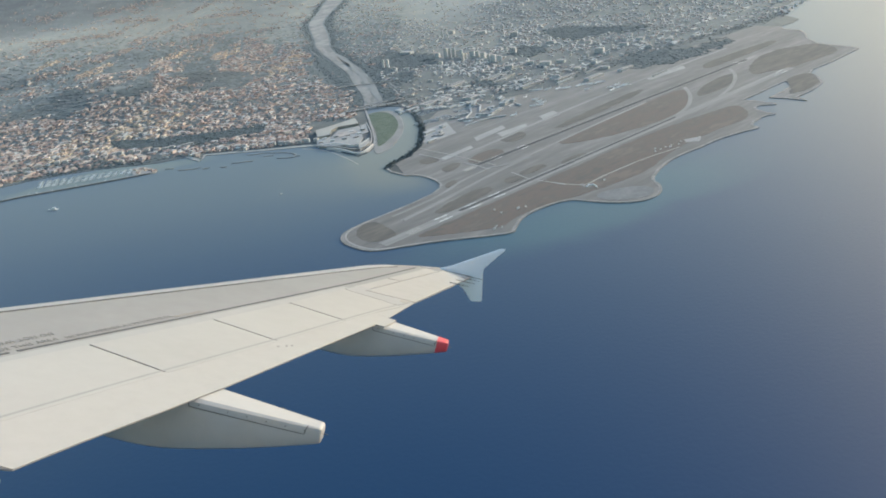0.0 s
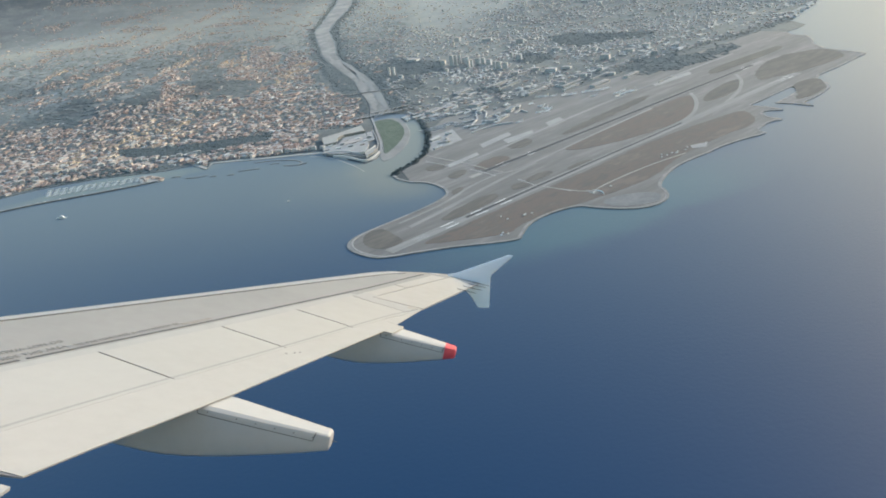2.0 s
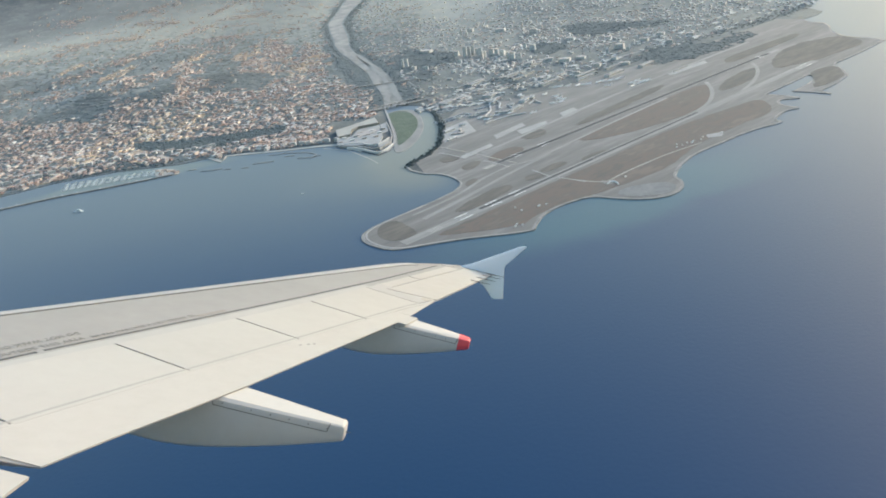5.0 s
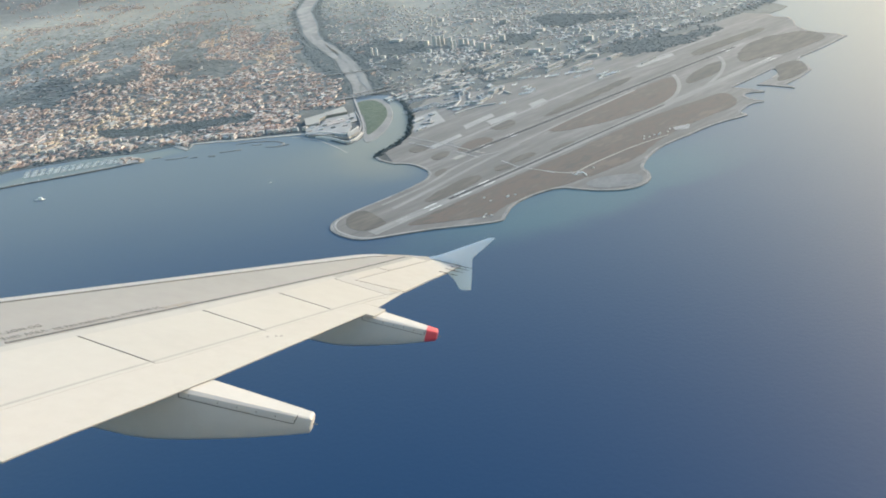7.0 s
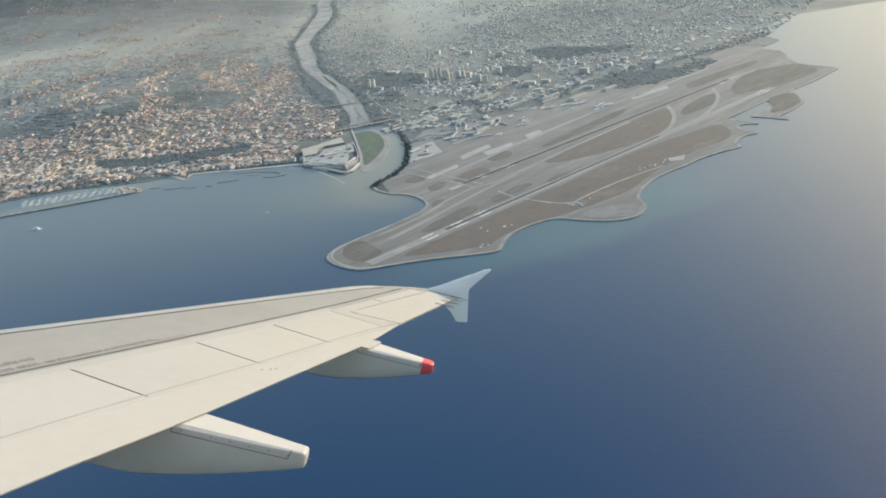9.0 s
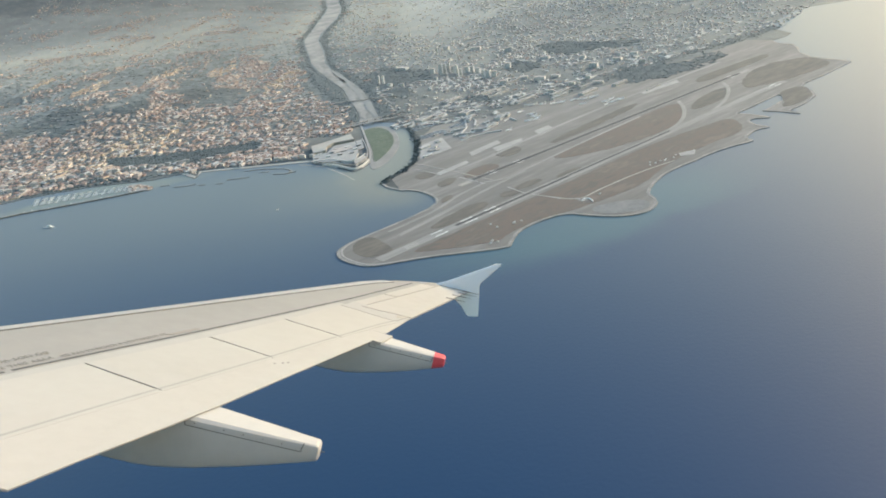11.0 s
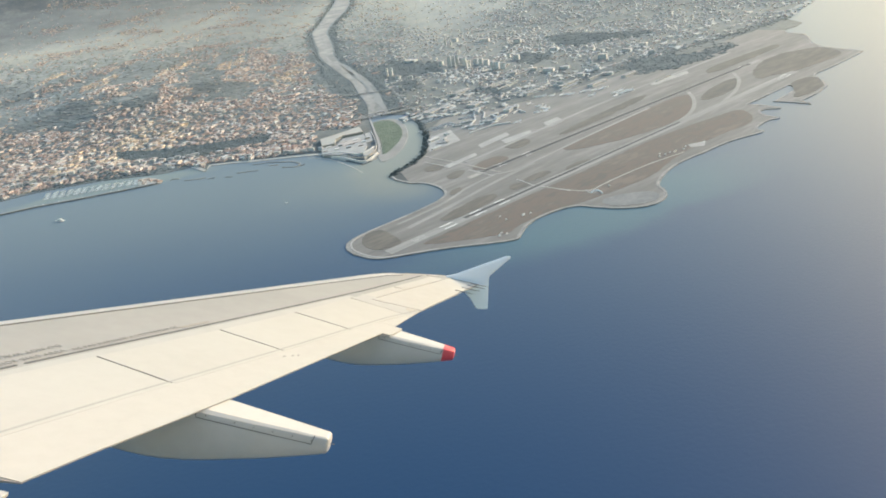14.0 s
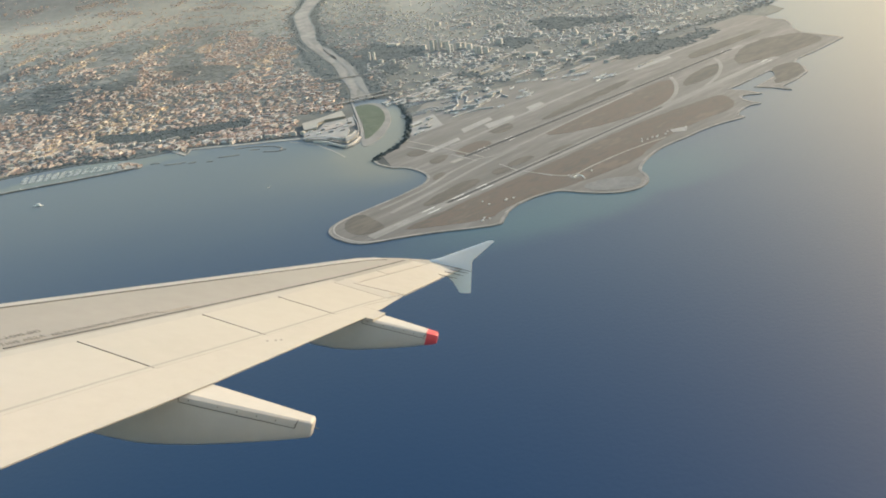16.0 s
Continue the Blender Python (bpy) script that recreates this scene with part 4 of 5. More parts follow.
for wood in WOODS:
    wide = (max(p[0] for p in wood) - min(p[0] for p in wood)) * (max(p[1] for p in wood) - min(p[1] for p in wood))
    for x, y in fill(wood, int(min(900, wide / 75))):
        x, y = x + rng.normal(0, 6), y + rng.normal(0, 14)
        if near_river(x, y, 6):
            continue
        pines.clump(x, y, floor_at(x, y) - 0.5, rng.uniform(5, 9), rng.uniform(1.8, 2.6))
for _ in range(500):          # the wooded east bank and the bank-side trees upstream
    k = rng.uniform(0, 6.999)
    (ax, ay), (bx, by) = EBANK[int(k)], EBANK[int(k) + 1]
    t = k - int(k)
    pines.clump(ax + (bx - ax) * t + rng.normal(4, 3), ay + (by - ay) * t + rng.normal(0, 2), GROUND - 0.4, rng.uniform(2, 3.8), rng.uniform(1.6, 3.2))
for _ in range(4200):
    y = 1840 + 3900 * rng.uniform() ** 1.5
    rim_w, rim_e = rims(y)
    x = rim_e + 3 + rng.gamma(2, 11) if rng.uniform() < 0.6 else rim_w - 3 - rng.gamma(2, 8)
    pines.clump(x, y, floor_at(x, y) - 0.4, rng.uniform(3.5, 7), rng.uniform(1.2, 2.0))
for _ in range(650):          # screens of trees north of the airfield
    x = rng.uniform(300, 1000)
    trees.clump(x, 1715 + 0.63 * (x - 60) + rng.normal(0, 18), GROUND - 0.4, rng.uniform(3, 6), rng.uniform(1.3, 2.0))
houses.make("town_houses", [M_WALL, M_ROOF, M_FLATROOF, M_WHITEWALL, M_SHEDROOF, M_OCHRE], "dense town of cream and ochre houses with clay-tiled roofs", "houses")
slopes.make("hill_woods", [M_PINE], "dark hazy woods covering the slopes between the hillside quarters", "trees")
trees.make("town_trees", [M_LEAF], "dark green trees scattered between houses and over slopes", "trees")
pines.make("pine_belt", [M_PINE], "dark belt of pines behind the waterfront", "trees")


def box_bm(x0, y0, z0, x1, y1, z1):
    bm = bmesh.new()
    bmesh.ops.create_cube(bm, size=1.0, matrix=Matrix.Translation(((x0 + x1) / 2, (y0 + y1) / 2, (z0 + z1) / 2)) @ Matrix.Diagonal((x1 - x0, y1 - y0, z1 - z0, 1)))
    return bm


def block_of_flats(x, y, turn, w, d, h, label, wall=None, group="", name="apartment_block"):
    """Walls, flat roof with a parapet, a stair head, and a glazed band for each storey on the long sides."""
    e = tagged(new(name), label, "building", group)
    part("wall", box_bm(-w / 2, -d / 2, -2, w / 2, d / 2, h), wall or M_WHITEWALL, e)
    part("roof", box_bm(-w / 2 - 0.15, -d / 2 - 0.15, h + 0.01, w / 2 + 0.15, d / 2 + 0.15, h + 0.4), M_FLATROOF, e)
    part("stair_head", box_bm(-w * 0.12, -d * 0.2, h + 0.41, w * 0.08, d * 0.2, h + 1.3), wall or M_WHITEWALL, e)
    storeys = min(12, max(2, int(h / 1.5)))
    for k in range(storeys):
        z = 0.45 + k * (h - 0.3) / storeys
        for s in (-1, 1):
            part("window_band", box_bm(-w / 2 + 0.4, s * (d / 2 + 0.02) - 0.05, z, w / 2 - 0.4, s * (d / 2 + 0.02) + 0.05, z + 0.4), M_GLASSBAND, e)
    e.matrix_world = pose(x, y, floor_at(x, y), rz=math.degrees(turn))
    return e


def villa(w, d, h, flat):
    """A house with walls, a hipped or flat roof, a chimney, shutters and a balcony."""
    e = tagged(new("house"), "cream block of flats with a flat roof by the shore" if flat else "cream house with a clay-tiled hip roof by the shore", "house", "shore houses")
    part("wall", box_bm(-w / 2, -d / 2, -2, w / 2, d / 2, h), M_VILLA, e)
    if flat:
        part("roof", box_bm(-w / 2 - 0.1, -d / 2 - 0.1, h + 0.01, w / 2 + 0.1, d / 2 + 0.1, h + 0.3), M_FLATROOF, e)
    else:
        bm = bmesh.new()
        k, r, t = 0.35, max(0.1, w / 2 - d / 2), h + 0.28 * d
        v = [bm.verts.new(p) for p in ((-w / 2 - k, -d / 2 - k, h), (w / 2 + k, -d / 2 - k, h), (w / 2 + k, d / 2 + k, h), (-w / 2 - k, d / 2 + k, h), (-r, 0, t), (r, 0, t))]
        for f in ((0, 1, 5, 4), (1, 2, 5), (2, 3, 4, 5), (3, 0, 4), (3, 2, 1, 0)):
            bm.faces.new([v[i] for i in f])
        part("roof", bm, M_VILLAROOF, e)
        part("chimney", box_bm(w * 0.18, d * 0.1, h + 0.1, w * 0.18 + 0.5, d * 0.1 + 0.4, t + 0.5), M_VILLA, e)
    for n in range(max(1, int(h / 1.3))):
        z = 0.5 + n * 1.25
        for j in range(max(2, int(w / 1.8))):
            x = -w / 2 + 0.7 + j * (w - 1.4) / max(1, int(w / 1.8) - 1)
            part("window", box_bm(x - 0.22, -d / 2 - 0.05, z, x + 0.22, -d / 2 - 0.01, z + 0.6), M_GLASSBAND, e)
    return e


shapes = [villa(w, d, h, flat) for w, d, h, flat in ((5.0, 3.6, 2.2, False), (6.6, 4.2, 2.8, False), (4.2, 3.8, 3.0, False), (11.0, 5.6, 4.8, True), (8.0, 4.6, 3.6, False), (14.0, 6.2, 6.2, True))]
used = set()
for x, y, z, w, tall, turn, flat in villas:
    near = min((i for i in range(6) if (i in (3, 5)) == bool(flat)), key=lambda i: abs((5.0, 6.6, 4.2, 11.0, 8.0, 14.0)[i] - w) + rng.uniform(0, 1.5))
    m = pose(x, y, z, rz=math.degrees(turn))
    if near in used:
        copy_thing(shapes[near], m)
    else:
        shapes[near].matrix_world = m
        used.add(near)


def tree(seed):
    """A tapered trunk with limbs under a crown of many small clumps."""
    e = tagged(new("tree"), "dark green tree on the wooded river bank", "tree", "bank trees")
    r = random.Random(seed)
    bm = bmesh.new()
    bmesh.ops.create_cone(bm, cap_ends=True, segments=7, radius1=0.32, radius2=0.14, depth=2.4, matrix=Matrix.Translation((0, 0, 0.7)))
    for k in range(4):
        a = k * 1.6 + r.random()
        bmesh.ops.create_cone(bm, cap_ends=True, segments=5, radius1=0.12, radius2=0.04, depth=1.5, matrix=Matrix.Translation((0.45 * math.cos(a), 0.45 * math.sin(a), 1.9)) @ pose(0, 0, 0, 40, 0, math.degrees(a) - 90))
    part("trunk", bm, M_BARK, e)
    bm = bmesh.new()
    for k in range(46):
        a, q, zz = r.uniform(0, 6.28), math.sqrt(r.random()), r.random()
        rad = 2.0 * q * math.sin(math.pi * min(1, 0.25 + 0.7 * zz))
        bmesh.ops.create_icosphere(bm, subdivisions=1, radius=r.uniform(0.3, 0.62), matrix=pose(rad * math.cos(a), rad * math.sin(a), 1.3 + 2.5 * zz, r.uniform(0, 90), r.uniform(0, 90), 0) @ Matrix.Diagonal((1.2, 0.9, 0.7, 1)))
    part("crown", bm, M_PINE, e)
    return e


oaks = [tree(k) for k in (3, 8, 21)]
for i in range(90):
    k = rng.uniform(2, 6.99)
    (ax, ay), (bx, by) = EBANK[int(k)], EBANK[int(k) + 1]
    t = k - int(k)
    m = pose(ax + (bx - ax) * t + rng.normal(4, 3), ay + (by - ay) * t + rng.normal(0, 2), GROUND + 0.1, rz=rng.uniform(0, 360))
    if i < 3:
        oaks[i].matrix_world = m
    else:
        copy_thing(oaks[i % 3], m)

# the waterfront row
for k in range(46):
    x = -1150 + k * 19.5 + rng.uniform(-4, 4)
    if x > -268:
        break
    d = rng.uniform(5.5, 7.5)
    dx = coast_y(x + 12) - coast_y(x - 12)
    block_of_flats(x, coast_y(x) + rng.uniform(24, 34) + (75 if x < -560 else 0), math.atan2(dx, 24), rng.uniform(9, 16), d, rng.uniform(4.5, 7.5), "pale waterfront apartment block with flat roof", group="waterfront blocks")
# tall blocks north of the airfield
for x, y, h, w in TOWERS:
    block_of_flats(x, y, -0.42 + 0.2 * math.sin(x), w, max(6, w * 0.6), h * 0.8, "tall pale slab block of flats", M_TOWER, "tower blocks", "tower_block")


def hall(x, y, turn, w, d, h, label, roof=None, name="terminal_building", pitched=False):
    e = tagged(new(name), label, "building")
    part("wall", box_bm(-w / 2, -d / 2, -2, w / 2, d / 2, h), M_HANGAR, e)
    if pitched:
        bm = bmesh.new()
        v = [bm.verts.new(p) for p in ((-w / 2 - .3, -d / 2 - .3, h), (w / 2 + .3, -d / 2 - .3, h), (w / 2 + .3, d / 2 + .3, h), (-w / 2 - .3, d / 2 + .3, h), (-w / 2 - .3, 0, h + d * 0.14), (w / 2 + .3, 0, h + d * 0.14))]
        for f in ((0, 1, 5, 4), (2, 3, 4, 5), (0, 4, 3), (1, 2, 5), (3, 2, 1, 0)):
            bm.faces.new([v[i] for i in f])
        part("roof", bm, roof or M_SHEDROOF, e)
    else:
        part("roof", box_bm(-w / 2 - 0.4, -d / 2 - 0.4, h + 0.01, w / 2 + 0.4, d / 2 + 0.4, h + 0.6), roof or M_SHEDROOF, e)
        for k in range(int(w // 9)):
            part("roof_light", box_bm(-w / 2 + 3 + k * 9, -d * 0.25, h + 0.61, -w / 2 + 6 + k * 9, d * 0.25, h + 1.1), M_GLASSBAND, e)
    part("glazing", box_bm(-w / 2 + 0.8, -d / 2 - 0.08, h * 0.5, w / 2 - 0.8, -d / 2 - 0.01, h * 0.8), M_GLASSBAND, e)
    e.matrix_world = pose(x, y, floor_at(x, y) + 0.25, rz=math.degrees(turn))
    return e


for x, y, turn, w, d, h, kind in HALLS:
    hall(x, y, AXIS + turn, w, d, h, ("long pale-roofed airport terminal hall", "white pitched-roof hangar beside the river mouth", "grey-roofed cargo shed behind the apron")[kind], pitched=kind == 1, roof=(M_SHEDROOF, M_WHITEWALL, M_FLATROOF)[kind])

# smaller service buildings between the river bank and the aprons
for k in range(24):
    x = rng.uniform(-40, 150)
    y = 1430 + 1.05 * (x + 40) + rng.uniform(0, 210)
    if any(abs(x - q[0]) < 18 and abs(y - q[1]) < 22 for q in HALLS):
        continue
    hall(x, y, AXIS + rng.choice([0.1, 0.6, -0.7]), rng.uniform(9, 24), rng.uniform(4, 8), rng.uniform(1.8, 3.2), "low flat-roofed airport service building", roof=(M_SHEDROOF, M_WHITEWALL, M_FLATROOF)[k % 3], name="service_building")

for k, line in enumerate(PIERS):
    e = tagged(new("terminal_pier"), "long white angular boarding pier of the terminal", "building", "terminal piers")
    ribbon("wall", line, 2.6, GROUND + 2.2, M_HANGAR, 3.4, parent=e)
    ribbon("roof", line, 3.0, GROUND + 2.7, M_HANGAR, 0.6, parent=e)

# the shopping centre on the quay
mall = tagged(new("shopping_centre"), "sprawling pale shopping centre with terraces on the quay", "building")
for k, g in enumerate(MALL):
    ob = slab("hall", g, GROUND + (5.5, 3.2, 4.2, 2.0, 3.6)[k % 5], 6, (M_SAND, M_CONCRETE, M_FLATROOF, M_CONCRETE, M_SAND)[k % 5], parent=mall)
for k, line in enumerate(TERRACES):
    ribbon("terrace", eased(line), 2.6, GROUND + 4.6 - 0.5 * k, (M_WHITEWALL, M_CONCRETE)[k % 2], 5, parent=mall)
for k in range(12):
    x, y = -262 + (k % 4) * 24 + (k // 4) * 5, 1530 + (k // 4) * 26 + (k % 4) * 2
    bm = box_bm(-5, -3, 3.2, 5, 3, 5.2 + (k % 3) * 0.5)
    ob = part("roof_plant", bm, (M_FLATROOF, M_WHITEWALL, M_SHEDROOF)[k % 3], mall)
    ob.matrix_basis = pose(x, y, GROUND, rz=10)


# parked cars: rows in the long-stay parks
cars = Pile()
for ax, ay, bx, by, rows_, depth in PARKS:
    ln = math.hypot(bx - ax, by - ay)
    ux, uy = (bx - ax) / ln, (by - ay) / ln
    for r in range(rows_):
        for k in range(int(ln / 1.5)):
            if rng.uniform() < 0.86:
                x = ax + ux * k * 1.5 - uy * r * depth
                y = ay + uy * k * 1.5 + ux * r * depth
                cars.house(x, y, GROUND + 0.45, 1.9, 0.8, 0.55, math.atan2(uy, ux) + math.pi / 2, 0, (0, 0), base=0.1)
cars.make("parked_cars", [M_CARS], "rows of parked cars filling the airport car parks", "cars")


def bridge(name, a, b, width, top, piers, label):
    e = tagged(new(name), label, "bridge")
    ln = math.hypot(b[0] - a[0], b[1] - a[1])
    part("deck", box_bm(0, -width / 2, top - 0.6, ln, width / 2, top), M_CONCRETE, e)
    for s in (-1, 1):
        part("parapet", box_bm(0, s * width / 2 - 0.25, top + 0.01, ln, s * width / 2 + 0.25, top + 0.3), M_CONCRETE, e)
    part("carriageway", box_bm(0, -width / 2 + 0.6, top + 0.02, ln, width / 2 - 0.6, top + 0.1), M_ROAD, e)
    for k in range(piers):
        x = ln * (k + 1) / (piers + 1)
        part("pier", box_bm(x - 0.8, -width / 2 + 0.5, -3, x + 0.8, width / 2 - 0.5, top - 0.61), M_CONCRETE, e)
    e.matrix_world = pose(a[0], a[1], 0, rz=math.degrees(math.atan2(b[1] - a[1], b[0] - a[0])))
    return e


for a, b, w, top, n, lab in BRIDGES:
    bridge("bridge", a, b, w, top, n, lab)
for k, (line, w) in enumerate(ROADS):
    pts = []
    for i in range(len(line) - 1):
        for s in range(6):
            pts.append((line[i][0] + (line[i + 1][0] - line[i][0]) * s / 6, line[i][1] + (line[i + 1][1] - line[i][1]) * s / 6))
    v, f = [], []
    for i in range(len(pts)):
        d = (Vector(pts[min(i + 1, len(pts) - 1)]) - Vector(pts[max(i - 1, 0)])).normalized()
        z = floor_at(*pts[i]) + 1.0
        v += [(pts[i][0] - d.y * s * w / 2, pts[i][1] + d.x * s * w / 2, z) for s in (-1, 1)]
    f = [(2 * i, 2 * i + 1, 2 * i + 3, 2 * i + 2) for i in range(len(pts) - 1)]
    tagged(mesh_object("road", v, f, M_ROAD), "grey main road through the town", "road", kind="structure")

# ---- marina and shore works ----
tagged(ribbon("breakwater", BREAKW, 6, 2.2, M_ROCK, 3.2), "long low rock breakwater sheltering a marina", "breakwater", kind="structure")
for line in GROINS:
    tagged(ribbon("groyne", line, 3.2, 0.9, M_ROCK, 1.8), "short dark rock groyne just off the beach", "groyne", kind="structure")


def boat_mesh(name, ln):
    """Hull with a pointed bow, deck and cabin."""
    bm = bmesh.new()
    ring = [(-ln / 2, 0.9), (-ln / 6, 1.0), (ln / 5, 0.8), (ln / 2, 0)]
    w = ln * 0.15
    top = [bm.verts.new((x, s * w * k, 1.0)) for s in (1, -1) for x, k in (ring if s == 1 else ring[-2::-1])]
    low = [bm.verts.new((v.co.x * 0.9, v.co.y * 0.75, -0.3)) for v in top]
    bm.faces.new(top)
    for i in range(len(top)):
        bm.faces.new((top[i], top[(i + 1) % len(top)], low[(i + 1) % len(top)], low[i]))
    return bm


def boat(x, y, turn, ln, label, group="", name="boat"):
    e = tagged(new(name), label, "boat", group)
    part("hull", boat_mesh("hull", ln), M_BOAT, e)
    bm = box_bm(-ln * 0.3, -ln * 0.09, 1.0, ln * 0.12, ln * 0.09, 1.0 + ln * 0.09)
    bmesh.ops.bevel(bm, geom=bm.edges[:], offset=ln * 0.02, segments=2, affect="EDGES")
    part("cabin", bm, M_BOAT, e)
    e.matrix_world = pose(x, y, 0, rz=math.degrees(turn))
    return e


berth = boat(-700, 1500, 0, 5.6, "white pleasure boat moored in the marina", "marina boats")
for a, b in PONTOONS:
    tagged(ribbon("pontoon", [a, b], 1.6, 0.7, M_WHITEWALL, 0.6), "narrow marina pontoon lined with boats", "pontoon", "pontoons")
    ln = math.hypot(b[0] - a[0], b[1] - a[1])
    ux, uy = (b[0] - a[0]) / ln, (b[1] - a[1]) / ln
    for i in range(int(ln / 3.6)):
        for s in (-1, 1):
            if rng.uniform() < 0.72:
                t = 2 + i * 3.6 + rng.uniform(-0.4, 0.4)
                copy_thing(berth, pose(a[0] + ux * t - uy * s * 3.4, a[1] + uy * t + ux * s * 3.4, 0, rz=math.degrees(math.atan2(ux * s, -uy * s)) + rng.normal(0, 4)) @ Matrix.Scale(rng.uniform(0.75, 1.1), 4))
berth.matrix_world = pose(-985, 1490, 0, rz=20)
for k in range(len(BREAKW) - 2):
    (ax, ay), (bx, by) = BREAKW[k], BREAKW[k + 1]
    n = int(math.hypot(bx - ax, by - ay) / 13)
    for i in range(n):
        if rng.uniform() < 0.6:
            copy_thing(berth, pose(ax + (bx - ax) * i / n, ay + (by - ay) * i / n + 9, 0, rz=100 + rng.normal(0, 6)))
tagged(slab("quay", rounded(TIP_QUAY, 1), 1.4, 2.2, M_SAND, flare=1.0), "pale quay at the head of the breakwater", "quay", kind="structure")
for k, (x, y) in enumerate(TIP_HUTS):
    e = tagged(new("harbour_house"), "small pale harbour house with a clay roof on the quay", "house", "harbour houses")
    w, d = 7 + k % 3 * 2, 4.5
    part("wall", box_bm(-w / 2, -d / 2, -0.8, w / 2, d / 2, 2.4), M_VILLA, e)
    bm = box_bm(-w / 2 - 0.3, -d / 2 - 0.3, 2.41, w / 2 + 0.3, d / 2 + 0.3, 3.5)
    for v in bm.verts:
        if v.co.z > 3:
            v.co.y *= 0.1
    part("roof", bm, M_VILLAROOF, e)
    part("door", box_bm(-0.5, -d / 2 - 0.06, -0.2, 0.5, -d / 2 - 0.01, 1.6), M_GLASSBAND, e)
    e.matrix_world = pose(x, y, 1.4, rz=12 + 40 * (k % 2))
yacht = boat(*YACHT, 2.9, 22, "white motor yacht under way on open water", name="motor_yacht")
part("bridge_deck", box_bm(-5, -1.5, 2.9, 1.0, 1.5, 4.6), M_BOAT, yacht)
boat(*SKIFF, 0.6, 5, "small white boat on open water")


# ---- parked airliners ----
def jet(x, y, turn):
    e = tagged(new("parked_airliner"), "white airliner parked on the apron", "aircraft", "parked airliners")
    bm = bmesh.new()
    ln, r = 15.0, 0.85
    prev = None
    for t, s in ((0, 0.12), (0.05, 0.65), (0.14, 1), (0.68, 1), (0.9, 0.55), (1, 0.2)):
        ring = [bm.verts.new((ln * (t - 0.5), r * s * math.cos(a), 2.1 + (0.35 * (t > 0.8)) + r * s * math.sin(a))) for a in np.linspace(0, 2 * math.pi, 9)[:-1]]
        if prev:
            for i in range(8):
                bm.faces.new((prev[i], prev[(i + 1) % 8], ring[(i + 1) % 8], ring[i]))
        else:
            bm.faces.new(ring)
        prev = ring
    bm.faces.new(prev)
    part("fuselage", bm, M_JET, e, smooth=True)
    for s in (-1, 1):
        bm = bmesh.new()
        v = [bm.verts.new(p) for p in ((-1.8, 0.5 * s, 1.8), (1.4, 0.5 * s, 1.8), (3.4, 7.2 * s, 2.3), (2.6, 7.2 * s, 2.3))]
        bmesh.ops.solidify(bm, geom=[bm.faces.new(v)], thickness=0.2)
        part("wing", bm, M_JET, e)
    bm = bmesh.new()
    v = [bm.verts.new(p) for p in ((4.6, 0, 2.9), (6.9, 0, 2.9), (7.6, 0, 5.4), (6.6, 0, 5.4))]
    bmesh.ops.solidify(bm, geom=[bm.faces.new(v)], thickness=0.15)
    part("tail_fin", bm, M_JET, e)
    e.matrix_world = pose(x, y, GROUND + 0.3, rz=math.degrees(turn)) @ Matrix.Scale(1.1, 4)
    return e


first = jet(*JETS[0])
for x, y, turn in JETS[1:]:
    copy_thing(first, pose(x, y, GROUND + 0.3, rz=math.degrees(turn)) @ Matrix.Scale(1.1, 4))

# small airfield huts and aerials
for x, y, w, d, h in HUTS:
    e = tagged(new("airfield_hut"), "small white airfield equipment hut", "hut", "airfield huts")
    part("wall", box_bm(-w / 2, -d / 2, -0.5, w / 2, d / 2, h), M_WHITEWALL, e)
    part("roof", box_bm(-w / 2 - 0.2, -d / 2 - 0.2, h + 0.01, w / 2 + 0.2, d / 2 + 0.2, h + 0.3), M_HANGAR, e)
    e.matrix_world = pose(x, y, GROUND + 0.4, rz=math.degrees(AXIS))

# the coast is laid out in map units: bring it to metres
for ob in list(scene.objects):
    if ob.parent is None and ob.type in ("MESH", "EMPTY"):
        ob.matrix_basis = Matrix.Scale(LAND, 4) @ ob.matrix_basis

# ---- the airliner: its right wing and the cabin round the camera; u outboard, v forward, w up ----
WING = pose(-10.667, -0.33, EYE + 0.341, 19.188, 14.108, 86.009)
wing = tagged(new("airliner"), "white airliner in flight, its wing with flaps and tip fence", "aircraft")
wing.matrix_world = WING


def lead(u):
    """Leading edge."""
    return 0.14 - 0.515 * u - (0 if u < 15.9 else 0.36 * (u - 15.9) ** 2)


def trail(u):
    """Trailing edge of the fixed wing, aileron and flaps."""
    return float(np.interp(u, [1.5, 6.39, 6.42, 7.06, 7.95, 8.82, 10.32, 12.41, 13.97, 16.39, 17.3], [-6.5, -6.7, -7.045, -7.25, -7.57, -7.87, -8.34, -9.0, -9.34, -10.02, -10.29]))


def black(u):
    return float(np.interp(u, [1.5, 8.57, 10.5, 12.5, 14.5, 16.75], [-3.03, -5.83, -6.64, -7.46, -8.26, -9.07]))


def spoil_a(u):
    return float(np.interp(u, [6.4, 9.02, 10.75, 12.25, 14.07], [-5.1, -6.25, -7.0, -7.61, -8.27]))


def spoil_b(u):
    return float(np.interp(u, [6.4, 7.37, 8.39, 8.82, 10.51, 12.07, 13.16, 14.01], [-6.2, -6.57, -6.97, -7.15, -7.84, -8.45, -8.89, -9.3]))


def crown(u, s):
    """Gentle camber of the upper skin; s is the share of the chord from the nose."""
    c = lead(u) - trail(u)
    nose = 0.022 * c * max(0.0, 1 - s / 0.14) ** 2.2
    return 0.002 * c * math.sin(math.pi * min(1, s)) - nose - 0.002 * c


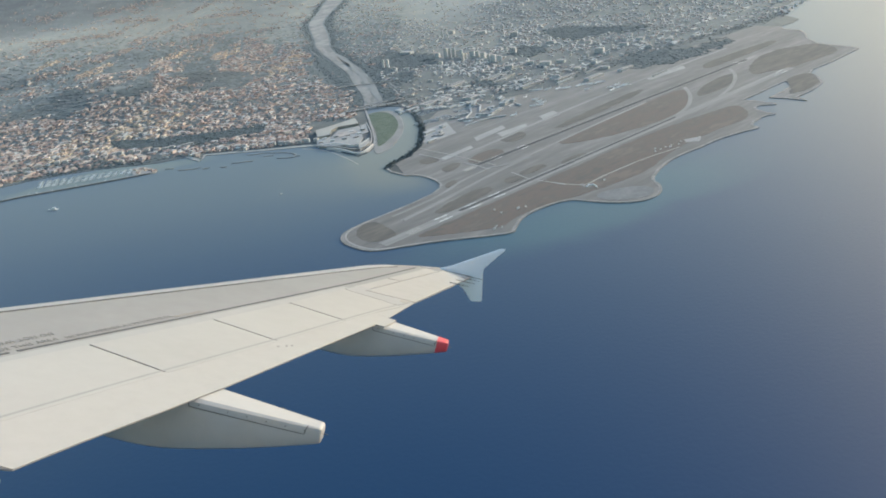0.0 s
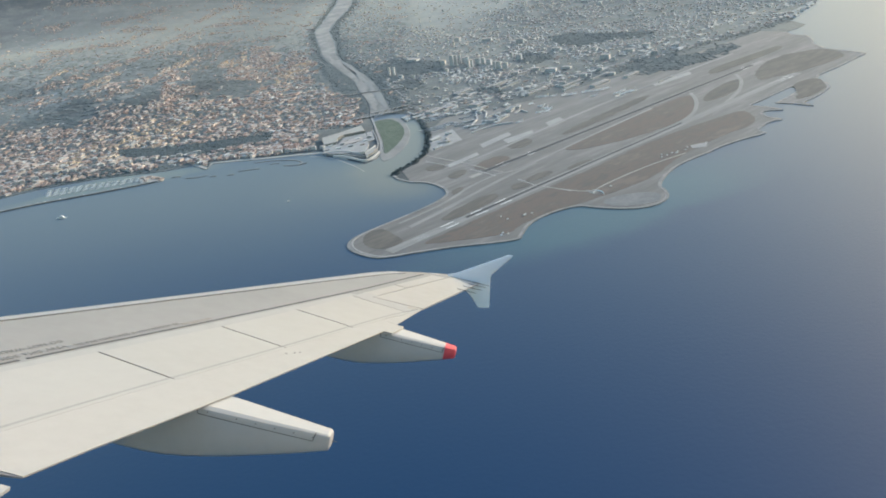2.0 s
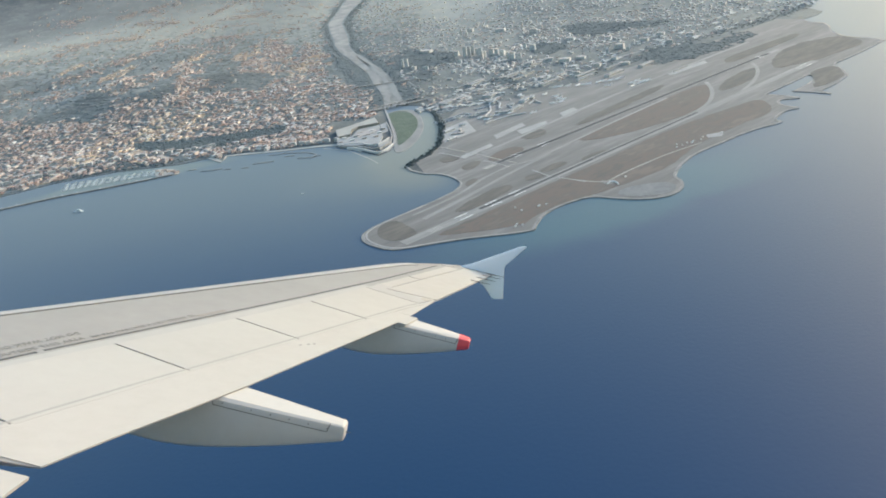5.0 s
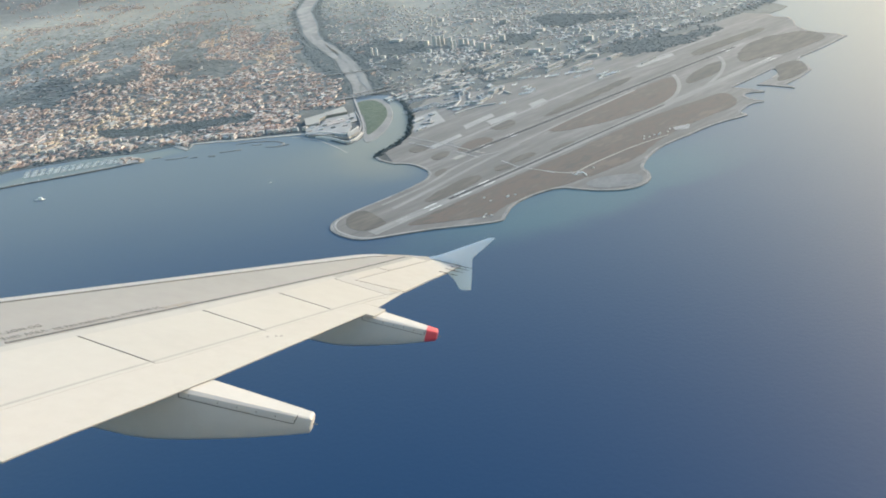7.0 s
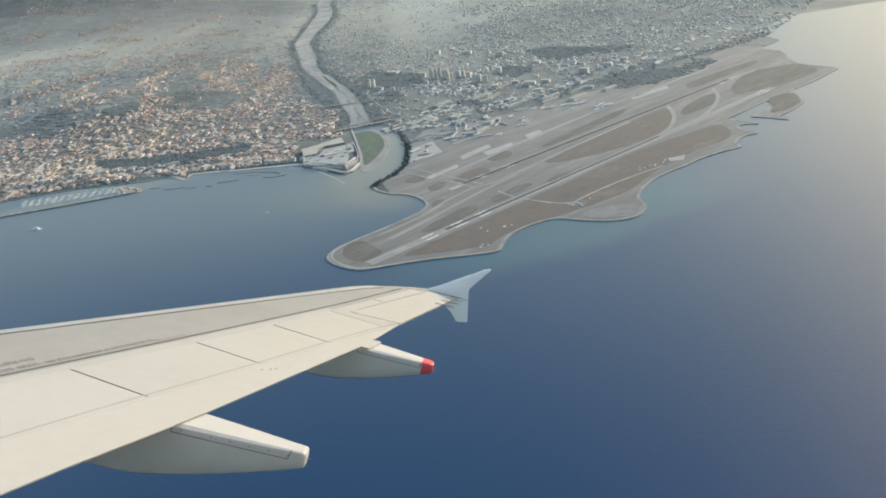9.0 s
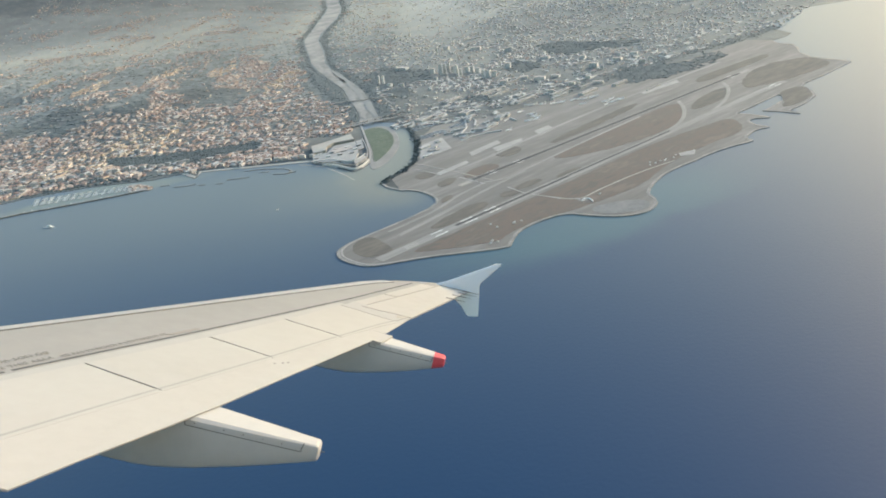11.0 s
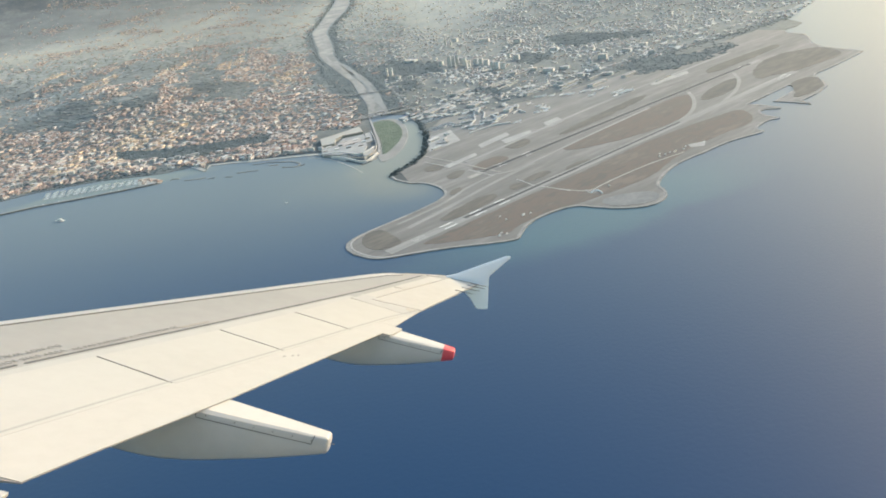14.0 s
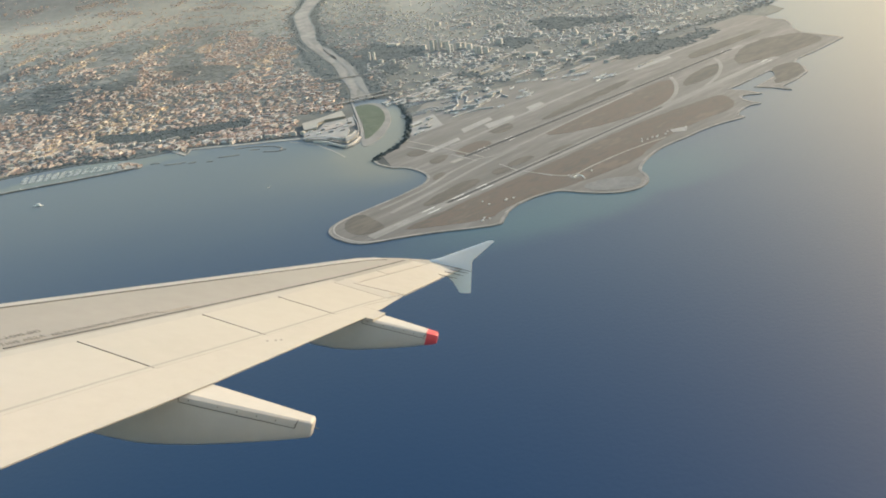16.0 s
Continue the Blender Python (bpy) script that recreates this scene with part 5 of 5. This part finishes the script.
def skin(u, v):
    s = (lead(u) - v) / (lead(u) - trail(u))
    return crown(u, min(1, max(0, s)))


def wing_body():
    bm = bmesh.new()
    stations = [1.6, 3, 4.5, 6.38, 6.425, 7.06, 7.95, 8.82, 10.32, 12.41, 13.97, 15, 15.9, 16.3, 16.7, 17.0, 17.25]
    share = [0, 0.008, 0.02, 0.045, 0.08, 0.14, 0.25, 0.4, 0.55, 0.7, 0.85, 1.0]
    rings = []
    for u in stations:
        a, b = lead(u), trail(u)
        c = a - b
        up = [(u, a - s * c, crown(u, s)) for s in share]
        low = [(u, a - s * c, crown(u, 0) - 0.1 * c * math.sin(math.pi * min(1, s ** 0.62)) * (1 - 0.35 * s) + (crown(u, 1) - 0.012 - crown(u, 0)) * s) for s in share[1:-1]]
        end = (u, b, crown(u, 1) - 0.007)
        rings.append([bm.verts.new(p) for p in up + [end] + low[::-1]])
    n = len(rings[0])
    for r, q in zip(rings, rings[1:]):
        for i in range(n):
            bm.faces.new((r[i], r[(i + 1) % n], q[(i + 1) % n], q[i]))
    bm.faces.new(rings[0]), bm.faces.new(rings[-1])
    return bm


def fuselage():
    """The cabin tube with the one open window that the camera looks through."""
    bm = bmesh.new()
    turns = [26.1, 43.4] + [43.4 + (386.1 - 43.4) * k / 22 for k in range(1, 22)]
    stations = [-24.0, -10.27, -9.82, 6.0]
    ring = [[bm.verts.new((-0.39 + 1.98 * math.cos(radians(a)), v, 2.3 + 1.98 * math.sin(radians(a)))) for a in turns] for v in stations]
    n = len(turns)
    for k in range(3):
        for i in range(n):
            if (k, i) != (1, 0):
                bm.faces.new((ring[k][i], ring[k][(i + 1) % n], ring[k + 1][(i + 1) % n], ring[k + 1][i]))
    bm.faces.new(ring[0]), bm.faces.new(ring[-1])
    bmesh.ops.recalc_face_normals(bm, faces=bm.faces)
    bmesh.ops.solidify(bm, geom=bm.faces[:], thickness=0.03)
    return bm


part("fuselage", fuselage(), M_JET, wing, "white cabin side", smooth=True).data.set_sharp_from_angle(angle=radians(30))
bm = box_bm(-1.6, -8.2, -1.1, 1.75, 0.6, 0.75)
bmesh.ops.bevel(bm, geom=bm.edges[:], offset=0.5, segments=3, affect="EDGES")
part("belly_fairing", bm, M_JET, wing, "white fairing at the wing root")
part("wing_box", wing_body(), M_BARE, wing, "pale grey wing skin", smooth=True).data.set_sharp_from_angle(angle=radians(25))


def patch(name, fa, fb, u0, u1, lift, mat, parent=None, thick=0.012, steps=12, label="", skew=0.0):
    """A thin plate on the skin between two lines fa (front) and fb (back)."""
    bm = bmesh.new()
    rows_ = []
    for k in range(steps + 1):
        u = u0 + (u1 - u0) * k / steps
        a, b = fa(u), fb(u)
        row = []
        for j in range(7):
            v = a + (b - a) * j / 6
            q = u - skew * (a - v)
            row.append((bm.verts.new((q, v, skin(q, v) + lift)), bm.verts.new((q, v, skin(q, v) + lift - thick))))
        rows_.append(row)
    for r, q in zip(rows_, rows_[1:]):
        for j in range(6):
            bm.faces.new((r[j][0], r[j + 1][0], q[j + 1][0], q[j][0]))
            bm.faces.new((r[j][1], q[j][1], q[j + 1][1], r[j + 1][1]))
        for j in (0, 6):
            bm.faces.new((r[j][0], q[j][0], q[j][1], r[j][1]))
    for r in (rows_[0], rows_[-1]):
        for j in range(6):
            bm.faces.new((r[j][0], r[j][1], r[j + 1][1], r[j + 1][0]))
    return part(name, bm, mat, parent or wing, label)


# slat nose, its worn seam and the walkway line
patch("slat", lambda u: lead(u) - 0.012, lambda u: lead(u) - 0.295, 1.7, 16.4, 0.006, M_SLAT, steps=40, label="paler leading-edge slat")
patch("slat_seam", lambda u: lead(u) - 0.30, lambda u: lead(u) - 0.325, 1.7, 16.4, 0.006, M_SEAL, steps=40)
patch("walkway_line", lambda u: black(u) + 0.013, lambda u: black(u) - 0.013, 8.46, 16.7, 0.006, M_INK, steps=30)
patch("walkway_line", lambda u: black(u) + 0.013, lambda u: black(u) - 0.013, 4.0, 8.37, 0.006, M_INK, steps=20)
patch("fixed_panel", lambda u: black(u) - 0.07, lambda u: spoil_a(u) + 0.012, 4.8, 13.9, 0.005, M_PANELGREY, steps=24, label="light grey fixed panel ahead of the spoilers")
# spoilers
ENDS = [4.8, 7.15, 9.02, 10.75, 12.25, 13.75]
for a, b in zip(ENDS, ENDS[1:]):
    g = 0.013
    patch("spoiler", spoil_a, lambda u: spoil_b(u) - 0.004, a + g, b - g, 0.012, M_PANEL, thick=0.016, skew=0.23, label="smooth white spoiler panel")
for u in ENDS[1:-1]:
    patch("spoiler_gap", spoil_a, lambda q: spoil_b(q) + 0.02, u - 0.003, u + 0.003, 0.013, M_SEAL, steps=1, skew=0.23)
patch("spoiler_lip", lambda u: spoil_b(u) - 0.006, lambda u: spoil_b(u) - 0.040, 4.6, 13.9, 0.0125, M_SLATE, steps=24)
# the fixed shroud between spoilers and aileron, stained by fluid
patch("shroud_panel", spoil_a, lambda u: spoil_b(u) - 0.004, 13.765, 14.2, 0.008, M_PANELGREY, steps=4, skew=0.23)
patch("stain", lambda u: spoil_b(u) + 0.50 * (u - 13.6), lambda u: spoil_b(u) + 0.01, 13.80, 14.18, 0.0105, M_STAIN, thick=0.002, steps=4, skew=0.23, label="brown fluid stain")
# flaps
patch("flap", lambda u: spoil_b(u) - 0.04, lambda u: trail(u) - 0.0, 6.43, 12.73, 0.010, M_PAINT, thick=0.009, steps=26, label="long outboard flap")
patch("shroud_panel", lambda u: spoil_b(u) - 0.045, lambda u: trail(u) - 0.0, 12.745, 13.965, 0.007, M_PAINT, thick=0.008, steps=8, label="fixed trailing panel beside the aileron")
patch("flap_end_plate", lambda u: trail(u) + 0.02, lambda u: trail(u) - 0.13, 12.22, 12.68, 0.012, M_PAINT, thick=0.03, steps=4, label="flap end plate over the track fairing")
patch("flap_inboard", lambda u: -6.2, lambda u: -7.03, 1.7, 6.31, -0.02, M_PAINT, thick=0.03, steps=12, label="inboard flap")
# aileron and the panels ahead of it
def ail(u):
    return float(np.interp(u, [13.9, 14.17, 17.0], [-8.47, -8.54, -9.6]))


patch("aileron", lambda u: ail(u) - 0.02, trail, 13.988, 16.95, 0.012, M_PAINT, thick=0.03, steps=14, label="white aileron")
patch("aileron_seam", lambda u: ail(u) + 0.006, lambda u: ail(u) - 0.018, 14.0, 16.95, 0.006, M_SEALSOFT, steps=12)
patch("aileron_gap", lambda u: ail(13.97) + 0.02, trail, 13.974, 13.980, 0.013, M_SEALSOFT, steps=1)
patch("access_panel", lambda u: black(u) - 0.16, lambda u: ail(u) + 0.02, 14.1, 15.2, 0.007, M_PAINT, steps=6)
patch("access_panel", lambda u: black(u) - 0.16, lambda u: ail(u) + 0.02, 15.23, 16.8, 0.007, M_PAINT, steps=6)
for u in (10.32, 10.41, 10.47):
    patch("worn_mark", lambda q: trail(u) + 0.36 - (u - 10.32) * 0.6, lambda q: trail(u) + 0.335 - (u - 10.32) * 0.6, u, u + 0.045, 0.013, M_STEEL, steps=1)
for u, v in ((13.2, -7.02), (13.42, -7.1)):
    patch("worn_mark", lambda q: v, lambda q: v - 0.02, u, u + 0.14, 0.004, M_SEALSOFT, steps=1)


def loft(rings):
    bm = bmesh.new()
    made_ = [[bm.verts.new(p) for p in ring] for ring in rings]
    n = len(made_[0])
    for r, q in zip(made_, made_[1:]):
        for i in range(n):
            bm.faces.new((r[i], r[(i + 1) % n], q[(i + 1) % n], q[i]))
    bm.faces.new(made_[0]), bm.faces.new(made_[-1])
    return bm


def fence(name, corners, thick):
    """A thin symmetrical fin in the plane of the wing tip."""
    bm = bmesh.new()
    for s in (-0.5, 0.5):
        vs = [bm.verts.new((17.16 + s * thick, v, w)) for v, w in corners]
        bm.faces.new(vs)
    bm.verts.ensure_lookup_table()
    n = len(corners)
    for i in range(n):
        bm.faces.new((bm.verts[i], bm.verts[(i + 1) % n], bm.verts[n + (i + 1) % n], bm.verts[n + i]))
    bmesh.ops.recalc_face_normals(bm, faces=bm.faces)
    bmesh.ops.bevel(bm, geom=bm.edges[:], offset=thick * 0.3, segments=2, affect="EDGES")
    return bm


part("wingtip_fence", fence("wingtip_fence", [(-9.50, 0.0), (-9.72, 0.10), (-10.60, 0.66), (-10.63, 0.69), (-10.76, 0.72), (-10.77, 0.70), (-10.43, 0.23), (-10.41, 0.19),
                                              (-10.53, -0.47), (-10.52, -0.49), (-10.31, -0.53), (-10.29, -0.51), (-10.12, -0.33), (-9.98, -0.24), (-9.80, -0.16), (-9.60, -0.08)], 0.07), M_FENCE, wing, "pale swept fence, above and below the tip")
for u in (16.05, 16.42, 16.74, 16.98):
    ring = []
    for v, r in ((trail(u) + 0.12, 0.014), (trail(u) - 0.02, 0.011), (trail(u) - 0.26, 0.005)):
        ring.append([(u + r * math.cos(a), v, skin(u, trail(u)) + 0.015 + r * math.sin(a) * 0.8) for a in np.linspace(0, 2 * math.pi, 7)[:-1]])
    part("static_wick", loft(ring), M_SEAL, wing)
patch("navigation_light", lambda u: lead(u) - 0.25, lambda u: lead(u) - 0.36, 16.86, 17.0, 0.012, M_SLAT, steps=2)


def fairing(u0, du, v_front, v_tail, v_line, depth, tail_mat):
    """Canoe under the flap: deep body, a lid with a dark seam and fasteners, and a blunt tail."""
    def section(v):
        t = (v_front - v) / (v_front - v_tail)
        half = du * (0.30 + 0.70 * min(1, t / 0.25)) * (1 - 0.62 * max(0, (t - 0.58) / 0.42) ** 1.2)
        top = -0.004 - 0.07 * max(0, (t - 0.55) / 0.45)
        bottom = -depth * (0.6 + 0.4 * math.sin(math.pi * min(1, t / 0.4) * 0.5)) * (1 - 0.66 * max(0, (t - 0.50) / 0.50) ** 1.3) - 0.03
        mid = u0 + 0.0
        pts = []
        for x, y in ((-0.80, 1.0), (-0.96, 0.95), (-1.0, 0.86), (-1.0, 0.55), (-0.93, 0.28), (-0.72, 0.09), (-0.38, 0.01), (0, 0), (0.38, 0.01), (0.72, 0.09), (0.93, 0.28), (1.0, 0.55), (1.0, 0.86), (0.96, 0.95), (0.80, 1.0)):
            pts.append((mid + half * x, v, bottom + (top - bottom) * y))
        return pts, half, top, bottom

    body = part("flap_track_fairing", loft([section(v_front + (v_line - v_front) * k / 16)[0] for k in range(17)]), M_FAIRING, wing, "grey-white canoe fairing under the flap", smooth=False)
    for poly in body.data.polygons:
        poly.use_smooth = len(poly.vertices) == 4
    body.data.set_sharp_from_angle(angle=radians(32))
    tail_rings = [section(v_line + (v_tail - v_line) * k / 5)[0] for k in range(6)]
    c = np.mean(tail_rings[-1], axis=0)
    for s, dv in ((0.88, 0.018), (0.6, 0.028)):
        tail_rings.append([(c[0] + (x - c[0]) * s, v_tail - dv, c[2] + (z - c[2]) * s) for x, _, z in tail_rings[5]])
    tail = part("tail_cone", loft(tail_rings), tail_mat, body, "red-painted tail" if tail_mat is M_RED else "blunt white tail")
    for poly in tail.data.polygons:
        poly.use_smooth = len(poly.vertices) == 4
    tail.data.set_sharp_from_angle(angle=radians(32))
    # seam of the lid on the side towards the cabin
    seam = []
    v0 = v_front + (v_tail - v_front) * 0.63
    for k in range(13):
        v = v0 + (v_line + 0.03 - v0) * k / 12
        p, half, top, bottom = section(v)
        seam.append((u0 - half - 0.003, v, top - 0.085 - 0.01 * (k / 12)))
    for a, b in [(seam[i], seam[i + 1]) for i in range(12)] + [(seam[-1], (seam[-1][0], v_line + 0.005, seam[-1][2] + 0.10)), (seam[0], (seam[0][0], seam[0][1] + 0.01, seam[0][2] + 0.09))]:
        bm = bmesh.new()
        ax = Vector(b) - Vector(a)
        side_ = ax.normalized().cross(Vector((1, 0, 0))) * 0.0042
        q = [bm.verts.new(Vector(p) + o) for p, o in ((a, side_), (b, side_), (b, -side_), (a, -side_))]
        bmesh.ops.solidify(bm, geom=[bm.faces.new(q)], thickness=0.006)
        part("lid_seam", bm, M_SEAL, body)
    for k in (1, 4, 6, 8, 10, 12):
        x, v, w = seam[k]
        bm = bmesh.new()
        bmesh.ops.create_icosphere(bm, subdivisions=1, radius=0.009, matrix=Matrix.Translation((x, v, w + 0.04)))
        part("fastener", bm, M_SEAL, body)
    bm = loft([[(u0 + r * math.cos(a), v, section(v_tail)[2] - 0.09 + r * math.sin(a)) for a in np.linspace(0, 2 * math.pi, 7)[:-1]] for v, r in ((v_tail + 0.02, 0.008), (v_tail - 0.08, 0.004))])
    part("static_wick", bm, M_SEAL, body)
    return body


fairing(8.62, 0.255, -5.4, -8.98, -8.86, 0.70, M_FAIRING)
fairing(12.50, 0.265, -7.0, -10.03, -9.88, 0.62, M_RED)

def lettering(text, u, v, size, turn, u_end=None):
    c = bpy.data.curves.new("stencil_text", "FONT")
    c.body, c.size, c.extrude, c.align_x = text, size, 0.001, "LEFT"
    c.space_character = 1.15
    ob = new("stencil_text", c)
    ob.parent = wing
    ob.matrix_basis = pose(u, v, skin(u, v) + 0.012, 0, 0, turn)
    c.materials.append(M_INKSOFT)
    ob["label"] = "black stencilled walkway warning"
    return ob


SLOPE = math.degrees(math.atan(-0.395))
lettering("DO NOT WALK OUTSIDE THIS AREA", 7.28, black(7.28) + 0.05, 0.097, SLOPE)
lettering("NE PAS MARCHER A L'EXTERIEUR DE", 9.04, black(9.04) + 0.045, 0.083, SLOPE)
patch("unreadable_word", lambda u: black(u) + 0.115, lambda u: black(u) + 0.06, 10.52, 10.98, 0.006, M_SEALSOFT, steps=2)
lettering("DO NOT WALK OUTSIDE", 9.10, black(9.10) + 0.29, 0.097, SLOPE + 180)
